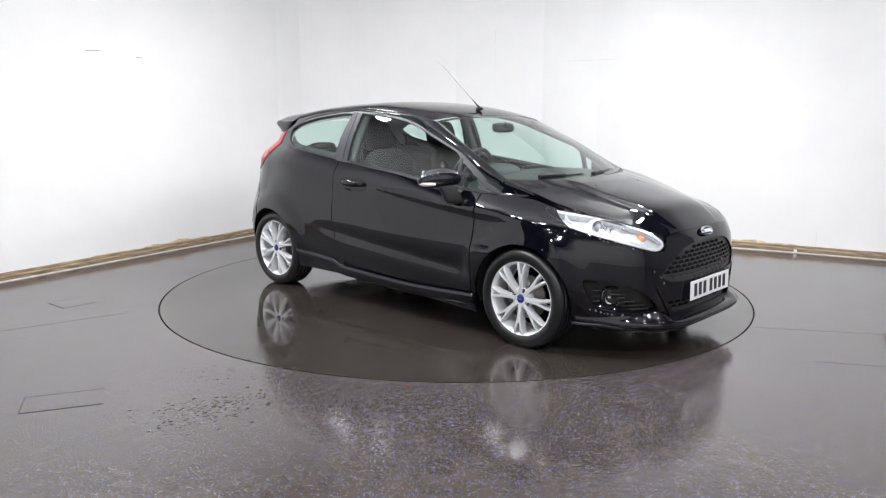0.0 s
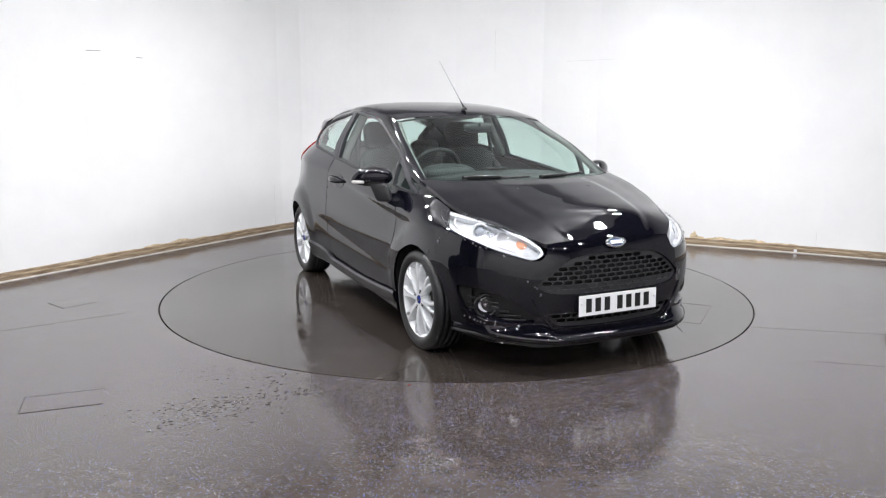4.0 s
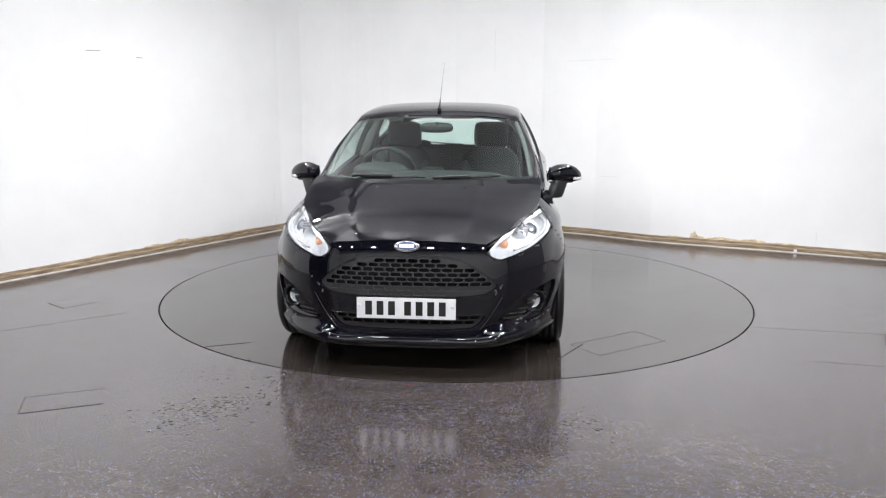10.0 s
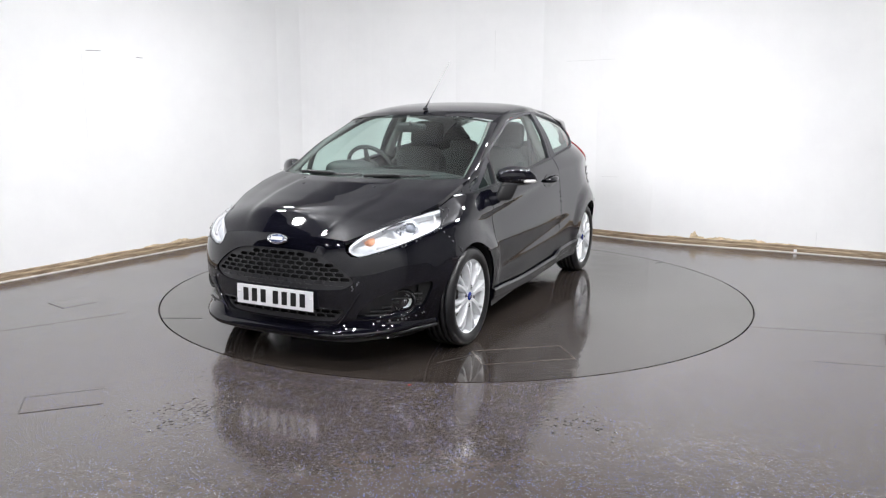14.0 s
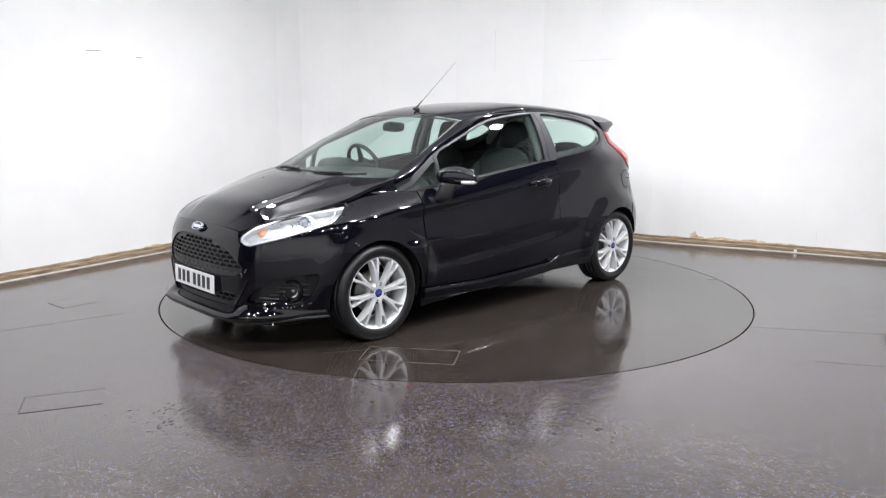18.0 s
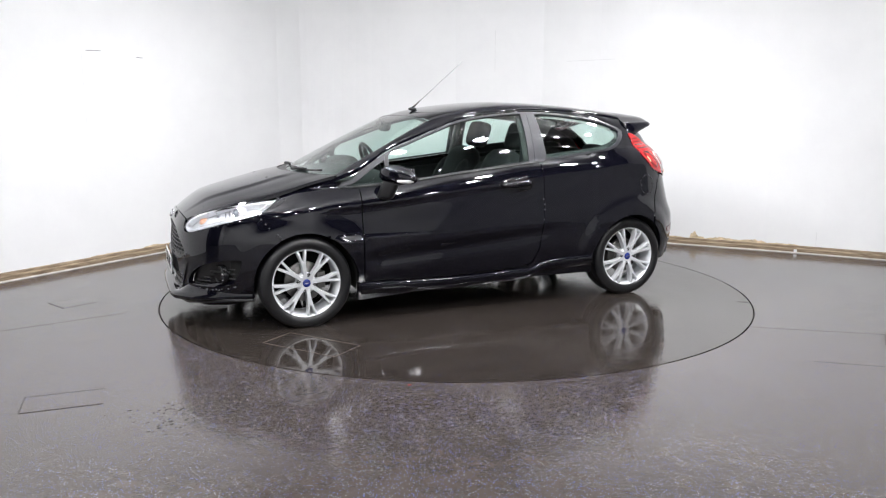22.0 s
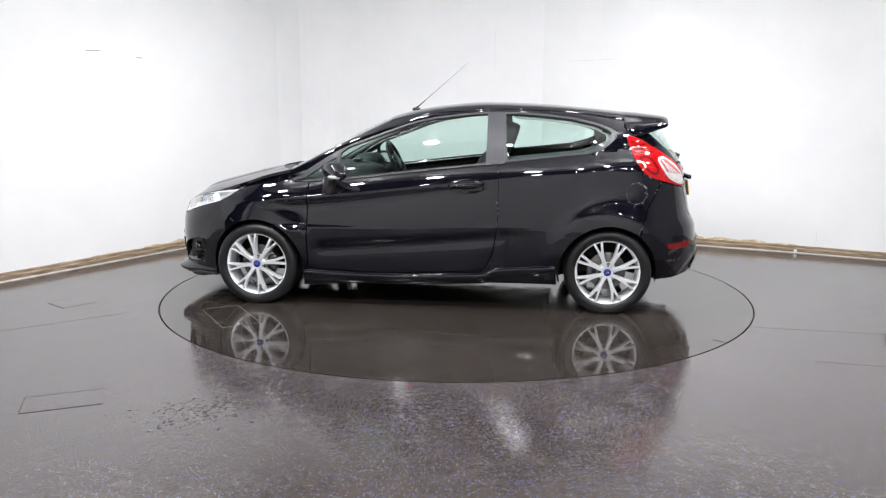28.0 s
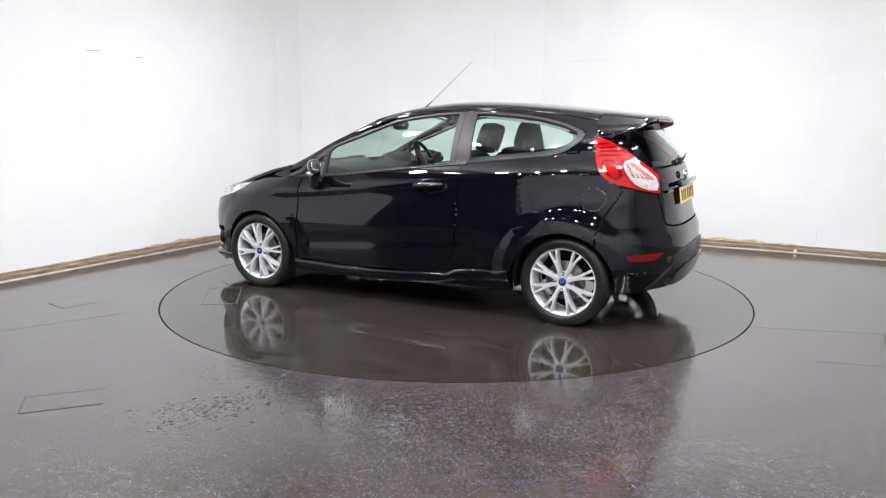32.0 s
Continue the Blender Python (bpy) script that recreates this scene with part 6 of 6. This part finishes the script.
def cabin():
    seat(0.36)
    seat(-0.36)
    bench = part("rear_seat", ellipsoid(0.25, 0.60, 0.11, 4.0, 10), CLOTH, car, "charcoal cloth rear bench")
    bench.matrix_local = pose(-0.82, 0, 0.50)
    part("bench_back", ellipsoid(0.08, 0.60, 0.30, 4.0, 10), CLOTH, bench).matrix_local = pose(-0.27, 0, 0.30, 0, -20, 0)
    for y in (0.34, -0.34):
        part("bench_headrest", ellipsoid(0.045, 0.13, 0.05, 4.0, 10), CLOTH, bench).matrix_local = pose(-0.40, y, 0.575, 0, -15, 0)
    part("parcel_shelf", box(0.36, 1.06, 0.02, (-1.46, 0, 1.00), 0.006), DASH, car)
    dash = part("dashboard", ellipsoid(0.30, 0.66, 0.16, 3.2, 14), DASH, car, "dark moulded dashboard")
    dash.matrix_local = pose(0.80, 0, 0.83)
    hood = part("instrument_hood", ellipsoid(0.12, 0.19, 0.07, 2.6, 10), DASH, dash)
    hood.matrix_local = pose(-0.13, -0.36, 0.14)
    part("centre_screen", box(0.05, 0.16, 0.06, (-0.12, 0, 0.15), 0.01), GLOSS_BLACK, dash)
    part("dash_shelf", box(0.36, 1.22, 0.03, (0.16, 0, 0.085), 0.01), DASH, dash)
    rim = [(0.175 * math.cos(a), 0.185 * math.sin(a), 0) for a in np.linspace(0, math.tau, 36, endpoint=False)]
    wheel_ob = part("steering_wheel", tube(rim, 0.0155, 10, True), SATIN_BLACK, car, "black steering wheel")
    wheel_ob.matrix_local = pose(0.43, -0.345, 0.965, 0, -66, 0)
    part("wheel_boss", ellipsoid(0.07, 0.085, 0.025, 2.6, 8), SATIN_BLACK, wheel_ob)
    for a in (0, 180, 270):
        c, s = math.cos(radians(a + 90)), math.sin(radians(a + 90))
        part("wheel_arm", tube([(0.05 * c, 0.05 * s, -0.01), (0.17 * c, 0.18 * s, 0)], [0.022, 0.014], 8), SATIN_BLACK, wheel_ob)
    part("steering_column", tube([(0.46, -0.345, 0.93), (0.66, -0.345, 0.85)], 0.035, 10), DASH, car)
    mirror = part("cabin_mirror", ellipsoid(0.018, 0.118, 0.036, 3.4, 10), SATIN_BLACK, car, "black rear-view mirror")
    mirror.matrix_local = pose(0.43, 0.0, 1.268, 0, -8, 0)
    part("mirror_stem", tube([(0.012, 0, 0.01), (0.028, 0, 0.034)], 0.010), SATIN_BLACK, mirror)
    # headlining, following the roof from below
    mid = lambda u: (0.16 - 1.40 * u, 0, float(roof_mid_z(0.16 - 1.40 * u)) - 0.030)
    def edge(u):
        x, y, z = roof_edge(0.03 + 0.9 * u)
        return (x, y - 0.025, z - 0.004)
    part("headlining", ribs("headlining", mid, edge, 14, 10, 2.0, arch=2.5), HEADLINER, car, "pale grey headlining")
    for s in (1, -1):
        card = [(0.84, 0.30), (-0.47, 0.32), (-0.47, 1.00)] + run_z(belt_z, -0.40, 0.80, 6, -0.025)
        part("door_card", skin("door_card", filled(side_line(card), (), 0.08), on_body, 0.004, -0.085, s), DASH, car, "dark moulded door card")
        card = [(-0.50, 0.34), (-0.88, 0.36), (-0.95, 0.55), (-1.25, 0.68), (-1.42, 0.60), (-1.45, 0.95)] + run_z(belt_z, -1.35, -0.52, 6, -0.025)
        part("quarter_card", skin("quarter_card", filled(side_line(card), (), 0.08), on_body, 0.004, -0.075, s), DASH, car)
        card = [(-1.33, 0.62), (-1.46, 0.60), (-1.70, 0.55), (-1.74, 0.75), (-1.72, 1.0), (-1.60, 1.13), (-1.42, 1.24), (-1.33, 1.30), (-1.30, 1.10)]
        part("luggage_lining", skin("luggage_lining", filled(side_line(card), (), 0.06), on_body, 0.004, -0.05, s), DASH, car)
        # inner faces of the roof pillars
        for pts, r in (([(0.955, 0.662, 0.962), (0.63, 0.625, 1.142), (0.32, 0.560, 1.295)], 0.017), ([(-0.43, 0.70, 1.02), (-0.44, 0.60, 1.22), (-0.43, 0.535, 1.355)], 0.036)):
            part("pillar_lining", tube([(x, y * s, z) for x, y, z in spline(pts, 4)], r, 8), PILLAR_TRIM, car)
        trim = [(-1.28, 1.10), (-1.40, 1.10), (-1.38, 1.30)] + run_z(roof_edge_z, -1.30, -0.55, 8, -0.004) + run_z(window_top_z, -0.60, -1.15, 8, -0.03) + [(-1.225, 1.24), (-1.22, 1.19)]
        part("quarter_lining", skin("quarter_lining", filled(side_line(trim), (), 0.06), on_body, 0.003, -0.022, s), HEADLINER, car)
        ledge = run_z(belt_z, -0.53, -1.05, 6, -0.02) + [(-1.11, 1.09), (-1.20, 1.13), (-1.245, 1.18), (-1.235, 1.212), (-1.17, 1.178), (-1.10, 1.157)] + run_z(belt_z, -1.04, -0.53, 6, 0.046)
        part("quarter_ledge", skin("quarter_ledge", filled(side_line(ledge), (), 0.05), on_body, 0.004, -0.035, s), DASH, car, "dark trim below the quarter glass")
        part("seat_belt", tube([(-0.45, 0.57 * s, 1.22), (-0.42, 0.60 * s, 1.0), (-0.36, 0.60 * s, 0.72)], [0.014, 0.018, 0.018], 6), CLOTH, car)


cabin()


def water_beads():
    """Rinse water left along the joints: small beads, each standing on the body, their lamp glints helped by a grey
    base colour.
    """
    rnd = random.Random(11)
    drop = lathe([(0.001, 0.70), (0.30, 0.66), (0.62, 0.50), (0.88, 0.25), (1.0, 0.0)], 10)
    shape = bpy.data.meshes.new("water_bead")
    drop.to_mesh(shape)
    drop.free()

    def bead(c, n, r):
        turn = Vector((0, 1, 0)).rotation_difference(Vector(n).normalized()).to_matrix().to_4x4()
        part("water_bead", shape, GLINT_BEAD, car).matrix_local = Matrix.Translation(c) @ turn @ Matrix.Scale(r, 4)

    def along(points, count, out=0.003, sides=(1, -1)):
        line = spline(points, 6)
        for s in sides:
            for _ in range(count):
                x, z = line[rnd.randrange(len(line))]
                p = at_x(x + rnd.uniform(-0.006, 0.006), z)
                q, n = body_frame(float(p), z + rnd.uniform(-0.004, 0.004))
                bead((q[0] + n[0] * out, (q[1] + n[1] * out) * s, q[2]), (n[0], n[1] * s, 0.25), rnd.uniform(0.0035, 0.0065))

    along([(-1.36, 1.22), (-1.371, 1.16), (-1.392, 1.10), (-1.425, 1.03), (-1.478, 0.962), (-1.53, 0.934), (-1.62, 0.902)], 20)
    along([(-1.36, 1.222), (-1.44, 1.205), (-1.52, 1.162), (-1.60, 1.112)], 8)
    along([(-1.42 + 0.072 * math.cos(a), 0.836 + 0.072 * math.sin(a)) for a in np.linspace(0, math.tau, 14)], 16, 0.004, (1,))
    along([(-1.585, 0.90), (-1.50, 0.75), (-1.452, 0.60)], 7)
    along([(-0.49, 1.0), (-0.487, 0.80), (-0.485, 0.60)], 6)
    along([(1.4424, 0.776), (1.5392, 0.738), (1.6748, 0.694), (1.7988, 0.658), (1.8782, 0.626)], 14)
    along([(1.3455, 0.835), (1.4424, 0.824), (1.5586, 0.806), (1.6942, 0.778), (1.8201, 0.733)], 8)
    along([(1.5198, 0.733), (1.4617, 0.66), (1.3891, 0.588)], 6)
    along([(1.6748, 0.292), (1.7523, 0.268), (1.8491, 0.262), (1.9218, 0.265)], 12)
    along([(1.9169, 0.52), (1.9508, 0.46), (1.9557, 0.43)], 6)
    along([(-1.56, 0.378), (-1.66, 0.376), (-1.75, 0.38)], 5)
    for s in (1, -1):
        for k in range(8):
            t = k / 7
            bead((0.655 + 0.085 * t - 0.05 * t * t, (0.815 + 0.15 * t) * s, 0.948 + rnd.uniform(-0.003, 0.003)), (0.8, 0.4 * s, 0.1), 0.0035)


water_beads()


# ---- what moves: the turntable, and the car that stands on it ----
def rows_for(m):
    angle = curve(*TURN)
    return [(t, pose(0, 0, 0, 0, 0, float(angle(t))) @ m) for t in range(0, 33)]


def motions():
    walk(table, rows_for(pose(0, 0, 0)))
    walk(car, rows_for(pose(0.1158, -0.096, 0.0)))


motions()
